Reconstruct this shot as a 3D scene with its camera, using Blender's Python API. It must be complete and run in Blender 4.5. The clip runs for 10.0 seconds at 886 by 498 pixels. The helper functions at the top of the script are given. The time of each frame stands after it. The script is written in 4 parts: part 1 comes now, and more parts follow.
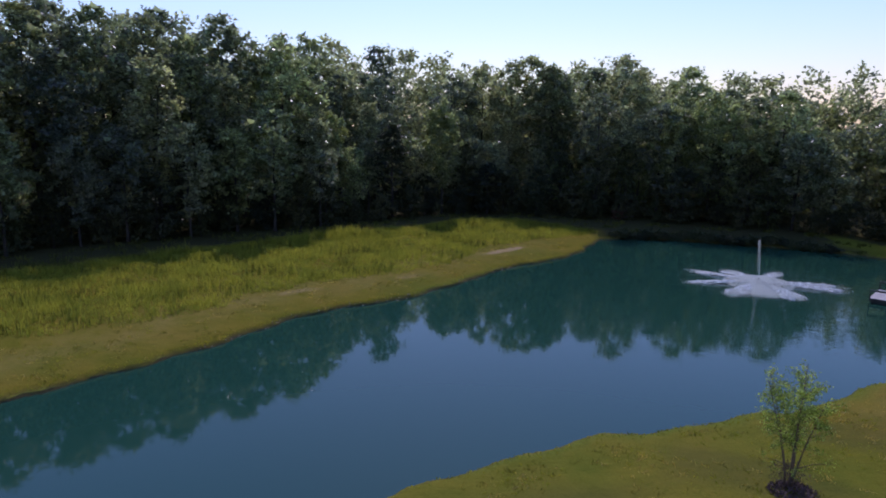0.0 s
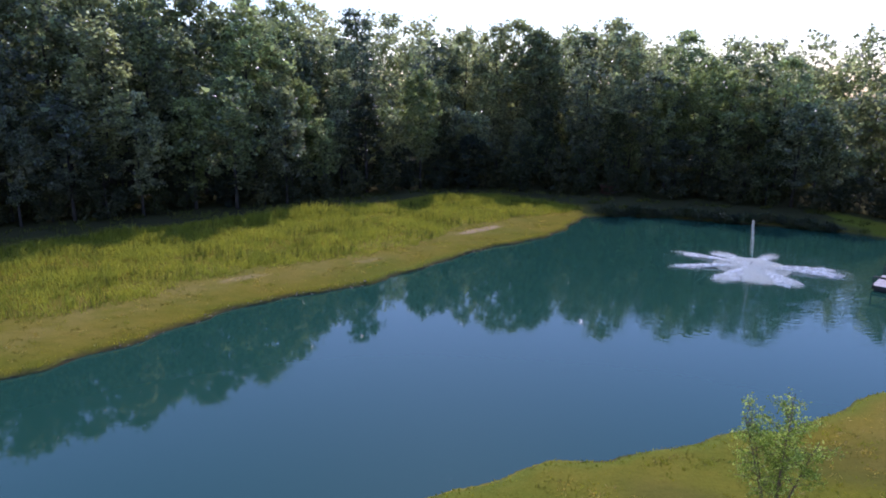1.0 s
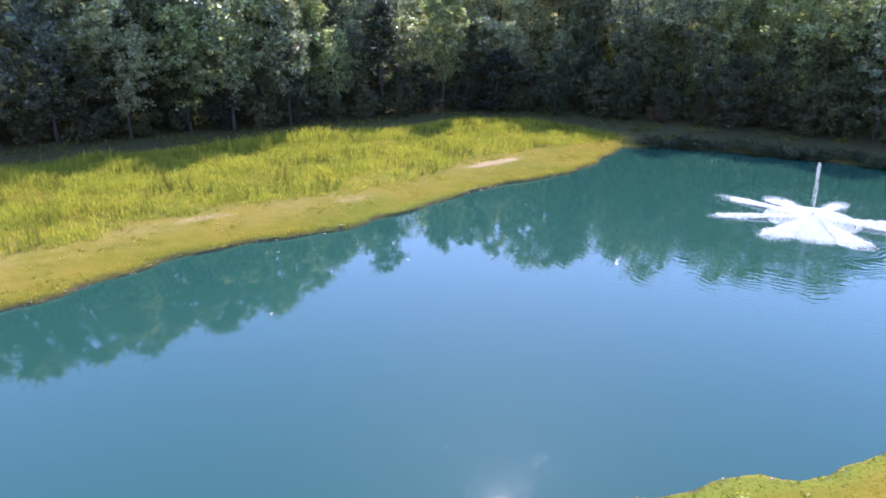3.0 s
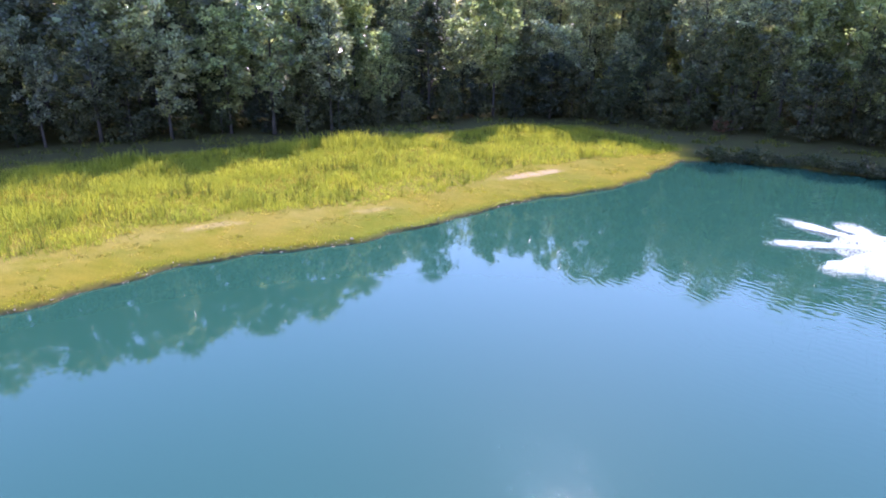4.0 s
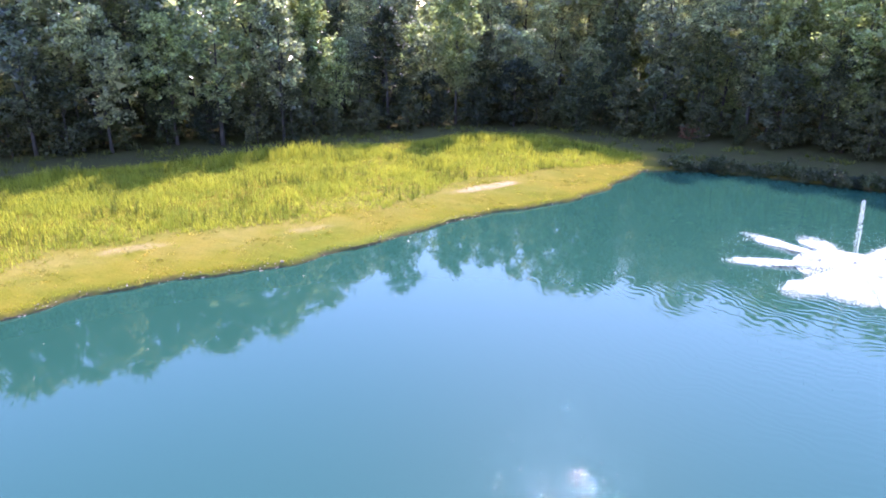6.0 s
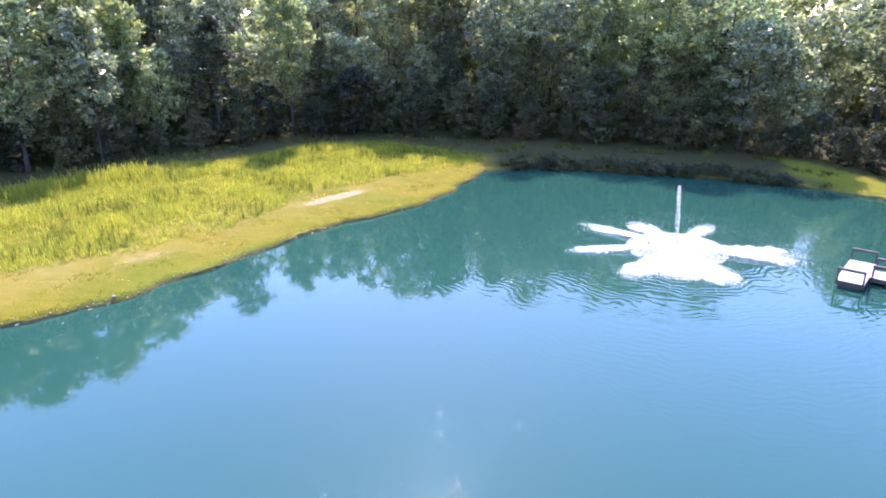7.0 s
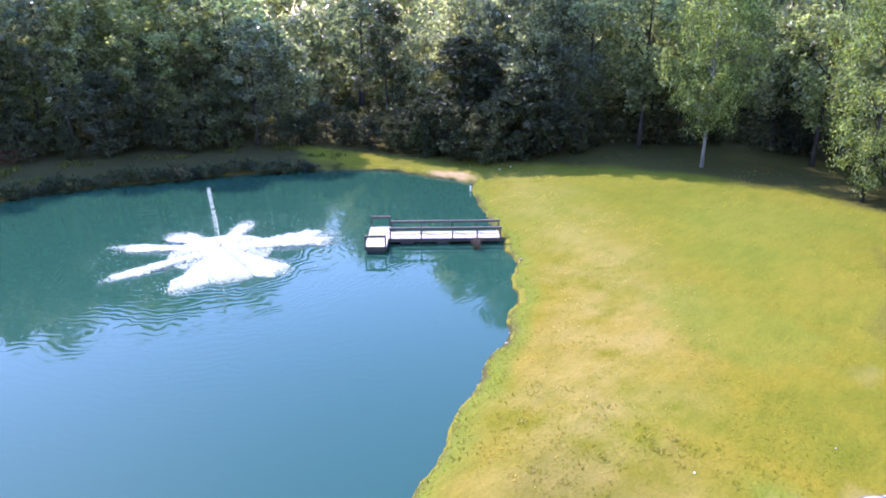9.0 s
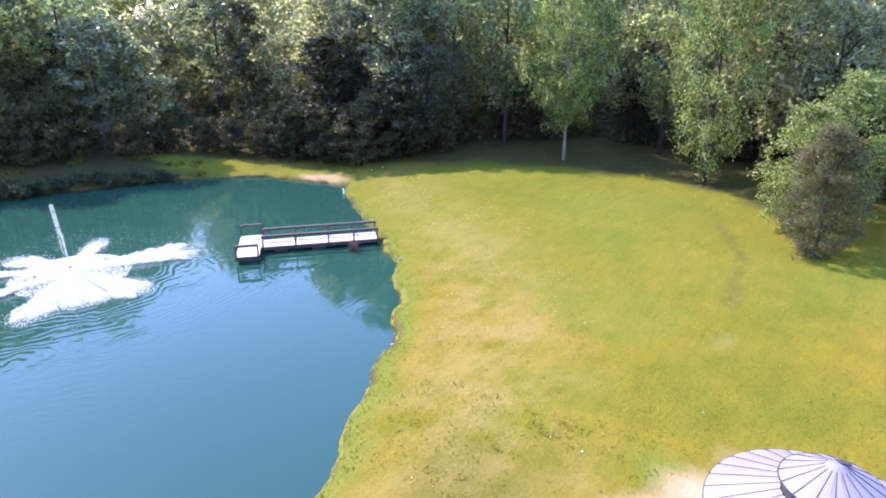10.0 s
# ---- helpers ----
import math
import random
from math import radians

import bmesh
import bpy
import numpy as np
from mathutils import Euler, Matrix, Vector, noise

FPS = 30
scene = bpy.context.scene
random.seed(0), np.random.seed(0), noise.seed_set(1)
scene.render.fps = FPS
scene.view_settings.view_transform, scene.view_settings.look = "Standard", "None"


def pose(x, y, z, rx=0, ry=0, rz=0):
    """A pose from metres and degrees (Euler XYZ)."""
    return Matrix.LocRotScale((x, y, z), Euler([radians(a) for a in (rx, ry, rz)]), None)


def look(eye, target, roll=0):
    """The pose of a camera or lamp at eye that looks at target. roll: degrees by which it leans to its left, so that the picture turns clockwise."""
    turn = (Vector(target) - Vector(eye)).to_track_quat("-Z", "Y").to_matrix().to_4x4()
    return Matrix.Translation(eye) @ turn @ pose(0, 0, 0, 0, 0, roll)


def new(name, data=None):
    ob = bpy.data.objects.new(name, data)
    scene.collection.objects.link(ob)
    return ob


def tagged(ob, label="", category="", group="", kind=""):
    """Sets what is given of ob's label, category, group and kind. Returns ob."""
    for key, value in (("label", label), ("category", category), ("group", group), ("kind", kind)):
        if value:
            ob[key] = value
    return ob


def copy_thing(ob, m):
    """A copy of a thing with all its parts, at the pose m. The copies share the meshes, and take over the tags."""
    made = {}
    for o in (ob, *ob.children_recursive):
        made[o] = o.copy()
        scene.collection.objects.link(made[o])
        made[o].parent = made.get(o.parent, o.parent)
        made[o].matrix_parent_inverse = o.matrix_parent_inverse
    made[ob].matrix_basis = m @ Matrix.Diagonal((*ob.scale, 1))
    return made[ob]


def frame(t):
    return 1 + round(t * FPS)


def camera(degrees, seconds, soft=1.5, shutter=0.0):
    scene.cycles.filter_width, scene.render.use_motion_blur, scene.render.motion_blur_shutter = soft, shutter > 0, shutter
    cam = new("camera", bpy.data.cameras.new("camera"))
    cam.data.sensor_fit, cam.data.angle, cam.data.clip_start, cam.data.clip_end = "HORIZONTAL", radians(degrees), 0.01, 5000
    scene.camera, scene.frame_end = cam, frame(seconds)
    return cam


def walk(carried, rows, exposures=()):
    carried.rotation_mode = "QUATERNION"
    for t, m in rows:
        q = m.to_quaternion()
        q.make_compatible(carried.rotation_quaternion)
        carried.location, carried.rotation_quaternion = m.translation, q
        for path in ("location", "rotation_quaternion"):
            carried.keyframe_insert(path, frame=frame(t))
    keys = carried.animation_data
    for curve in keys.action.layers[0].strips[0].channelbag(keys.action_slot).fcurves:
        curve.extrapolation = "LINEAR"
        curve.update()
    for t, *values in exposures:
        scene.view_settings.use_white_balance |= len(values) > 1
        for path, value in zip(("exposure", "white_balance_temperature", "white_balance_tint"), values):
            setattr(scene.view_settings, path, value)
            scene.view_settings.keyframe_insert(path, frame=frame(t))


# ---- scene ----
cam = camera(69.16, 10.0, soft=1.85)
# seconds; metres x, y, z; degrees yaw, pitch, roll
ROWS = [
    (0, -0.86, -0.58, 14.12, -1.04, -11.04, 0.24),
    (0.5, 0.73, 2.02, 14.08, -1.03, -11.05, 0.22),
    (1, 2.39, 4.43, 14.02, -0.89, -13.65, 0.16),
    (1.5, 3.94, 6.53, 13.93, -0.70, -17.72, 0.13),
    (2, 5.31, 8.69, 13.99, -0.68, -21.17, 0.10),
    (2.5, 6.10, 10.35, 13.95, 1.02, -21.13, 0.12),
    (3, 7.00, 11.98, 13.88, 4.55, -21.09, 0.16),
    (3.2, 7.51, 12.67, 13.85, 6.73, -21.05, 0.07),
    (4.5, 11.36, 17.52, 13.53, 14.39, -20.63, 0.23),
    (5, 11.92, 18.72, 13.48, 17.88, -20.60, 0.41),
    (5.5, 12.04, 19.18, 13.51, 16.81, -20.53, 0.30),
    (6, 12.24, 19.11, 13.63, 10.20, -20.46, -0.19),
    (6.2, 12.25, 19.20, 13.67, 5.93, -20.43, -0.16),
    (7.3, 11.82, 19.86, 13.45, -6.81, -19.75, -0.28),
    (7.5, 11.82, 20.00, 13.44, -9.12, -20.03, 0.17),
    (8, 12.22, 20.11, 13.46, -17.31, -19.98, -0.26),
    (8.5, 12.75, 20.40, 13.38, -30.03, -20.05, -0.70),
    (9, 12.82, 20.62, 13.28, -44.71, -20.15, -0.59),
    (9.5, 13.03, 20.81, 13.14, -54.15, -20.18, -0.58),
    (10, 13.00, 20.94, 13.12, -56.45, -20.13, -0.49),
]
# seconds, stops, white balance in kelvin and tint
EXPOSURES = [
    (0.0, -0.3, 5450, 43), (1.0, 0.45, 5450, 42), (2.0, 1.18, 5500, 41), (3.0, 1.82, 5600, 43), (4.5, 2.1, 5700, 46), (6.0, 2.33, 5700, 47),
    (7.5, 2.34, 5650, 46), (8.5, 2.2, 5550, 44), (9.5, 2.0, 5650, 44), (10.0, 2.02, 5700, 44)]
walk(cam, [(t, pose(x, y, z, 90 + pitch, 0, yaw) @ pose(0, 0, 0, 0, 0, roll)) for t, x, y, z, yaw, pitch, roll in ROWS], EXPOSURES)

# ---- daylight: clear summer sky, sun ahead over the far woods ----
SUN_UP, SUN_SIDE = 44.5, 2.0
world = bpy.data.worlds.new("sky")
scene.world = world
world.use_nodes = True
wn = world.node_tree
sky = wn.nodes.new("ShaderNodeTexSky")
sky.sky_type = "NISHITA"
sky.sun_disc = False
sky.sun_elevation = radians(SUN_UP)
sky.sun_rotation = radians(SUN_SIDE)
sky.air_density, sky.dust_density, sky.ozone_density = 1.7, 0.2, 6.0
wn.nodes["Background"].inputs["Strength"].default_value = 0.15
wn.links.new(sky.outputs["Color"], wn.nodes["Background"].inputs["Color"])
sun = new("sun", bpy.data.lights.new("sun", "SUN"))
sun.data.energy, sun.data.angle, sun.data.color = 2.2, radians(0.53), (1.0, 0.92, 0.76)
sun.matrix_world = look((0, 0, 60), (-math.sin(radians(SUN_SIDE)) * 10, -10 * math.cos(radians(SUN_SIDE)), 60 - 10 * math.tan(radians(SUN_UP))))

# ---- materials ----


class Nodes:
    """A material's node tree, in short words."""

    def __init__(self, name):
        self.mat = bpy.data.materials.new(name)
        self.mat.use_nodes = True
        self.tree = self.mat.node_tree
        self.bsdf = self.tree.nodes["Principled BSDF"]
        self.out = self.tree.nodes["Material Output"]

    def put(self, socket, value):
        if isinstance(value, bpy.types.NodeSocket):
            self.tree.links.new(value, socket)
        else:
            socket.default_value = value

    def node(self, kind, **values):
        n = self.tree.nodes.new("ShaderNode" + kind)
        for key, value in values.items():
            self.put(n.inputs[key.replace("_", " ")], value)
        return n

    def coords(self):
        return self.node("TexCoord").outputs["Object"]

    def place(self):
        return self.node("NewGeometry").outputs["Position"]

    def noise(self, scale, detail=3.0, rough=0.55, vector=None):
        n = self.node("TexNoise", Scale=scale, Detail=detail, Roughness=rough)
        if vector is not None:
            self.put(n.inputs["Vector"], vector)
        return n.outputs["Fac"]

    def ramp(self, fac, stops):
        n = self.node("ValToRGB", Fac=fac)
        e = n.color_ramp.elements
        while len(e) < len(stops):
            e.new(0.5)
        for el, (at, colour) in zip(e, stops):
            el.position, el.color = at, (*colour, 1.0)
        return n.outputs["Color"]

    def mix(self, fac, a, b, how="MIX"):
        n = self.node("Mix")
        n.data_type, n.blend_type = "RGBA", how
        self.put(n.inputs[0], fac)
        self.put(n.inputs[6], a)
        self.put(n.inputs[7], b)
        return n.outputs[2]

    def math(self, how, a, b=0.0, c=0.0):
        n = self.node("Math")
        n.operation = how
        for i, v in enumerate((a, b, c)):
            self.put(n.inputs[i], v)
        return n.outputs[0]

    def attribute(self, name):
        n = self.node("Attribute")
        n.attribute_name = name
        return n.outputs["Fac"]

    def bump(self, height, strength, distance):
        n = self.node("Bump", Height=height, Strength=strength, Distance=distance)
        self.put(self.bsdf.inputs["Normal"], n.outputs["Normal"])
        return n.outputs["Normal"]

    def set(self, **values):
        for key, value in values.items():
            self.put(self.bsdf.inputs[key.replace("_", " ")], value)
        return self


def grass_ground():
    m = Nodes("grass_ground")
    p = m.place()
    broad, mid, fine = m.noise(0.16, 5, 0.62, p), m.noise(0.7, 5, 0.65, p), m.noise(9.0, 4, 0.7, p)
    green = m.ramp(broad, [(0.32, (0.140, 0.142, 0.011)), (0.5, (0.186, 0.156, 0.013)), (0.68, (0.212, 0.160, 0.016))])
    patch = m.ramp(mid, [(0.28, (0.66, 0.80, 0.60)), (0.5, (1.0, 1.0, 1.0)), (0.72, (1.28, 1.12, 1.15))])
    colour = m.mix(0.5, green, patch, "MULTIPLY")
    straw = m.mix(mid, (0.320, 0.234, 0.070, 1), (0.250, 0.194, 0.040, 1))
    clumpy = m.math("ADD", m.math("MULTIPLY", m.noise(0.33, 5, 0.65, p), 0.65), m.math("MULTIPLY", mid, 0.35))
    dry = m.math("MULTIPLY", m.attribute("dry"), m.math("MULTIPLY_ADD", clumpy, 4.0, -1.55))
    colour = m.mix(m.node("Clamp", Value=dry).outputs[0], colour, straw)
    colour = m.mix(m.math("MULTIPLY", m.attribute("lush"), 0.85), colour, m.mix(mid, (0.120, 0.165, 0.016, 1), (0.168, 0.182, 0.026, 1)))
    speck = m.ramp(fine, [(0.3, (0.42, 0.42, 0.36)), (0.5, (1.0, 1.0, 1.0)), (0.72, (1.3, 1.25, 1.2))])
    colour = m.mix(0.34, colour, speck, "MULTIPLY")
    # mown swathes and thin places of about a metre
    swathe = m.node("Mapping")
    m.put(swathe.inputs["Vector"], p)
    m.put(swathe.inputs["Rotation"], (0.0, 0.0, 0.6))
    m.put(swathe.inputs["Scale"], (0.5, 2.2, 1.0))
    colour = m.mix(0.38, colour, m.ramp(m.noise(1.3, 4, 0.65, swathe.outputs[0]), [(0.3, (0.72, 0.80, 0.7)), (0.5, (1.0, 1.0, 1.0)), (0.7, (1.22, 1.13, 1.2))]), "MULTIPLY")
    # leaf litter colour, which also paints the trees' shade on the ground
    litter_shade = m.mix(mid, (0.055, 0.040, 0.022, 1), (0.075, 0.080, 0.022, 1))
    colour = m.mix(m.attribute("wood"), colour, litter_shade)
    sand = m.mix(fine, (0.52, 0.36, 0.19, 1), (0.40, 0.27, 0.13, 1))
    colour = m.mix(m.attribute("sand"), colour, sand)
    soil = m.mix(fine, (0.030, 0.025, 0.014, 1), (0.095, 0.078, 0.040, 1))
    colour = m.mix(m.attribute("edge"), colour, soil)
    m.set(Base_Color=colour, Roughness=0.95, Specular_IOR_Level=0.04)
    m.bump(m.math("ADD", m.noise(2.4, 4, 0.6, p), m.math("MULTIPLY", fine, 0.6)), 0.7, 0.09)
    return m.mat


FOUNTAIN = (28.75, 55.5)


def pond_water():
    m = Nodes("pond_water")
    p = m.place()
    cloud = m.noise(0.05, 3, 0.5, p)
    body = m.mix(cloud, (0.0155, 0.063, 0.038, 1), (0.019, 0.072, 0.044, 1))
    m.set(Base_Color=body, Roughness=0.035, IOR=1.37, Specular_IOR_Level=0.5)
    # rings that run out from the fountain, and a light breeze
    off = m.node("VectorMath")
    off.operation = "SUBTRACT"
    m.put(off.inputs[0], p)
    m.put(off.inputs[1], (*FOUNTAIN, 0.0))
    wobble = m.node("VectorMath")
    wobble.operation = "LENGTH"
    m.put(wobble.inputs[0], off.outputs[0])
    r = m.math("ADD", wobble.outputs["Value"], m.math("MULTIPLY", m.noise(0.5, 2, 0.5, p), 2.4))
    ring = m.math("MULTIPLY", m.math("SINE", m.math("MULTIPLY", r, 13.0)), m.math("POWER", 2.718, m.math("MULTIPLY", r, -0.12)))
    ring = m.math("MULTIPLY", ring, m.noise(0.25, 2, 0.5, p))
    tall = m.node("Mapping")
    m.put(tall.inputs["Vector"], p)
    m.put(tall.inputs["Scale"], (0.55, 1.5, 1.0))
    breeze = m.math("MULTIPLY", m.noise(2.4, 3, 0.5, tall.outputs[0]), m.math("MULTIPLY", m.noise(0.07, 2, 0.5, p), 1.0))
    fleck = m.math("MULTIPLY", m.math("MAXIMUM", m.math("SUBTRACT", m.noise(11.0, 1, 0.5, p), 0.68), 0.0), 0.65)
    m.bump(m.math("ADD", fleck, m.math("ADD", m.math("MULTIPLY", ring, 0.5), m.math("MULTIPLY", breeze, 0.055))), 1.0, 0.02)
    return m.mat


def foliage(name, dark, mid, light, through_light=0.35, vary=1.0, gloss=0.4, glow=(1.8, 1.9, 0.95), rough=0.5, waxen=0.0):
    m = Nodes(name)
    geo = m.node("NewGeometry").outputs["Random Per Island"]
    tone = m.ramp(geo, [(0.0, dark), (0.55, mid), (1.0, light)])
    own = m.node("ObjectInfo").outputs["Random"]
    tint = m.ramp(own, [(0.0, (0.48, 0.54, 0.60)), (0.3, (1.0, 1.0, 0.92)), (0.6, (1.3, 1.22, 1.0)), (0.8, (0.62, 0.68, 0.62)), (1.0, (1.2, 1.25, 0.92))])
    patch = m.ramp(m.noise(0.45, 2, 0.5, m.place()), [(0.3, (0.72, 0.78, 0.8)), (0.7, (1.15, 1.1, 1.0))])
    colour = m.mix(1.0, m.mix(vary, tone, tint, "MULTIPLY"), patch, "MULTIPLY")
    # a share of the leaves is waxy and flashes in the sun
    waxy = m.math("LESS_THAN", m.math("FRACT", m.math("MULTIPLY", geo, 61.7)), waxen)
    m.set(Base_Color=colour, Roughness=m.math("MULTIPLY_ADD", waxy, -0.45 * rough, rough), Specular_IOR_Level=gloss)
    back = m.node("BsdfTranslucent", Color=m.mix(1.0, colour, (*glow, 1), "MULTIPLY"))
    both = m.node("MixShader", Fac=through_light)
    m.tree.links.new(m.bsdf.outputs[0], both.inputs[1])
    m.tree.links.new(back.outputs[0], both.inputs[2])
    m.tree.links.new(both.outputs[0], m.out.inputs["Surface"])
    return m.mat


def bark(name, dark, light):
    m = Nodes(name)
    p = m.coords()
    tall = m.node("Mapping")
    m.put(tall.inputs["Vector"], p)
    m.put(tall.inputs["Scale"], (1.0, 1.0, 0.25))
    n = m.noise(6.0, 5, 0.65, tall.outputs[0])
    m.set(Base_Color=m.ramp(n, [(0.3, dark), (0.7, light)]), Roughness=0.9)
    m.bump(n, 0.6, 0.03)
    return m.mat


def plain(name, a, b, rough=0.6, metal=0.0, scale=8.0, bump=0.2, depth=0.01):
    m = Nodes(name)
    n = m.noise(scale, 5, 0.6, m.coords())
    own = m.node("ObjectInfo").outputs["Random"]
    tone = m.ramp(own, [(0.0, (0.86, 0.86, 0.86)), (1.0, (1.08, 1.08, 1.08))])
    m.set(Base_Color=m.mix(1.0, m.ramp(n, [(0.3, a), (0.7, b)]), tone, "MULTIPLY"), Roughness=rough, Metallic=metal)
    if bump:
        m.bump(n, bump, depth)
    return m.mat


def spray_water():
    m = Nodes("spray_water")
    m.set(Base_Color=(0.93, 0.97, 0.90, 1), Roughness=0.25, Specular_IOR_Level=0.5)
    back = m.node("BsdfTranslucent", Color=(0.95, 0.98, 0.92, 1))
    both = m.node("MixShader", Fac=0.82)
    m.tree.links.new(m.bsdf.outputs[0], both.inputs[1])
    m.tree.links.new(back.outputs[0], both.inputs[2])
    clear = m.node("MixShader", Fac=0.4)
    m.tree.links.new(both.outputs[0], clear.inputs[1])
    m.tree.links.new(m.node("BsdfTransparent").outputs[0], clear.inputs[2])
    m.tree.links.new(clear.outputs[0], m.out.inputs["Surface"])
    return m.mat


def sheet_water():
    """Aerated water in a thin sheet, torn into streaks and holes."""
    m = Nodes("sheet_water")
    p = m.coords()
    holes = m.math("ADD", m.math("MULTIPLY", m.noise(2.2, 4, 0.6, p), 0.6), m.math("MULTIPLY", m.noise(9.0, 3, 0.6, p), 0.4))
    m.set(Base_Color=(0.93, 0.96, 0.93, 1), Roughness=0.35, Specular_IOR_Level=0.5)
    back = m.node("BsdfTranslucent", Color=(0.95, 0.97, 0.95, 1))
    both = m.node("MixShader", Fac=0.6)
    m.tree.links.new(m.bsdf.outputs[0], both.inputs[1])
    m.tree.links.new(back.outputs[0], both.inputs[2])
    clear = m.node("MixShader", Fac=m.node("Clamp", Value=m.math("MULTIPLY_ADD", holes, 5.0, -2.25)).outputs[0])
    m.tree.links.new(both.outputs[0], clear.inputs[1])
    m.tree.links.new(m.node("BsdfTransparent").outputs[0], clear.inputs[2])
    m.tree.links.new(clear.outputs[0], m.out.inputs["Surface"])
    return m.mat


def bank_soil():
    m = Nodes("bank_soil")
    p = m.place()
    fine, mid = m.noise(14.0, 4, 0.7, p), m.noise(1.6, 4, 0.6, p)
    soil = m.ramp(fine, [(0.3, (0.030, 0.024, 0.014)), (0.55, (0.085, 0.068, 0.036)), (0.75, (0.23, 0.185, 0.115))])
    turf = m.mix(mid, (0.15, 0.165, 0.018, 1), (0.25, 0.205, 0.03, 1))
    grown = m.node("Clamp", Value=m.math("MULTIPLY_ADD", m.attribute("turf"), 1.6, m.math("MULTIPLY_ADD", mid, 1.6, -0.72)))
    m.set(Base_Color=m.mix(grown.outputs[0], soil, turf), Roughness=0.95, Specular_IOR_Level=0.05)
    m.bump(m.math("ADD", fine, mid), 0.8, 0.05)
    return m.mat


GRASS = grass_ground()
BANK = bank_soil()
WATER = pond_water()
LEAF_WOOD = foliage("woodland_leaves", (0.125, 0.129, 0.102), (0.225, 0.233, 0.175), (0.46, 0.475, 0.365), 0.62, gloss=0.8, glow=(1.7, 1.85, 1.05), rough=0.3, waxen=0.2)
LEAF_BRIGHT = foliage("bright_wood_leaves", (0.13, 0.145, 0.075), (0.24, 0.26, 0.135), (0.42, 0.44, 0.27), 0.62, 0.2, gloss=0.7, glow=(1.7, 1.85, 1.0), rough=0.32, waxen=0.12)
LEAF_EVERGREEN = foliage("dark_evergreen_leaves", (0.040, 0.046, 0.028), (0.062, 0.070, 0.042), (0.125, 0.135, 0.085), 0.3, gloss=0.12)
LEAF_LAWN = foliage("lawn_tree_leaves", (0.060, 0.082, 0.026), (0.205, 0.255, 0.080), (0.43, 0.48, 0.20), 0.45, 0.2, gloss=0.35, rough=0.45)
LEAF_CEDAR = foliage("cedar_sprays", (0.068, 0.068, 0.028), (0.134, 0.130, 0.055), (0.22, 0.205, 0.10), 0.35, 0.0)
LEAF_SAPLING = foliage("sapling_leaves", (0.10, 0.15, 0.030), (0.25, 0.31, 0.07), (0.58, 0.62, 0.24), 0.6, 0.0, gloss=0.2)
BLADE = foliage("grass_blades", (0.19, 0.20, 0.022), (0.24, 0.225, 0.026), (0.30, 0.26, 0.030), 0.6, 0.0, gloss=0.15)
WEED = foliage("weed_blades", (0.172, 0.186, 0.030), (0.238, 0.238, 0.040), (0.33, 0.308, 0.062), 0.62, 0.0, gloss=0.2)
STRAW = foliage("dry_blades", (0.28, 0.20, 0.06), (0.40, 0.29, 0.09), (0.52, 0.40, 0.15), 0.6, 0.0)
BARK = bark("grey_bark", (0.020, 0.017, 0.014), (0.060, 0.052, 0.044))
BARK_PALE = bark("pale_bark", (0.14, 0.12, 0.10), (0.34, 0.31, 0.27))
BARK_LOG = bark("weathered_log", (0.07, 0.06, 0.05), (0.18, 0.16, 0.135))
BARK_YOUNG = bark("young_bark", (0.10, 0.065, 0.04), (0.22, 0.15, 0.09))
STONE = plain("shore_stone", (0.24, 0.17, 0.10), (0.60, 0.46, 0.30), 0.9, 0.0, 5.0, 0.5, 0.03)
MULCH = plain("bark_mulch", (0.07, 0.045, 0.038), (0.19, 0.12, 0.10), 0.95, 0.0, 30.0, 0.8, 0.03)
DECK = plain("bleached_boards", (0.50, 0.42, 0.35), (0.70, 0.61, 0.52), 0.8, 0.0, 6.0, 0.3, 0.006)
TIMBER = plain("dark_timber", (0.030, 0.024, 0.019), (0.075, 0.060, 0.046), 0.85, 0.0, 7.0, 0.3, 0.006)
RAILTOP = plain("weathered_rail", (0.075, 0.062, 0.05), (0.17, 0.145, 0.12), 0.75, 0.0, 7.0, 0.2, 0.004)
ROPE = plain("grey_rope", (0.10, 0.09, 0.08), (0.2, 0.18, 0.15), 0.9, 0.0, 40.0, 0.3, 0.003)
BLACK = plain("black_plastic", (0.012, 0.012, 0.013), (0.03, 0.03, 0.032), 0.5, 0.0, 9.0, 0.1, 0.003)
WHITE = plain("white_plastic", (0.74, 0.74, 0.72), (0.84, 0.84, 0.82), 0.5, 0.0, 9.0, 0.1, 0.003)
WHITE_STONE = plain("pale_stone", (0.55, 0.53, 0.48), (0.75, 0.72, 0.66), 0.9, 0.0, 9.0, 0.4, 0.01)
REED = plain("dead_reed", (0.12, 0.075, 0.05), (0.24, 0.16, 0.10), 0.9, 0.0, 20.0, 0.2, 0.003)
STALK = foliage("weed_stalks", (0.07, 0.085, 0.02), (0.11, 0.12, 0.028), (0.17, 0.16, 0.04), 0.4, 0.0, gloss=0.1)
TUFT = foliage("tuft_blades", (0.10, 0.095, 0.018), (0.155, 0.14, 0.025), (0.22, 0.18, 0.04), 0.5, 0.0, gloss=0.1)
DEAD_LEAF = foliage("dead_leaves", (0.09, 0.038, 0.03), (0.14, 0.06, 0.045), (0.21, 0.10, 0.07), 0.3, 0.0)
ROOF = plain("galvanised_sheet", (0.27, 0.235, 0.24), (0.33, 0.29, 0.295), 0.6, 0.05, 2.0, 0.1, 0.01)
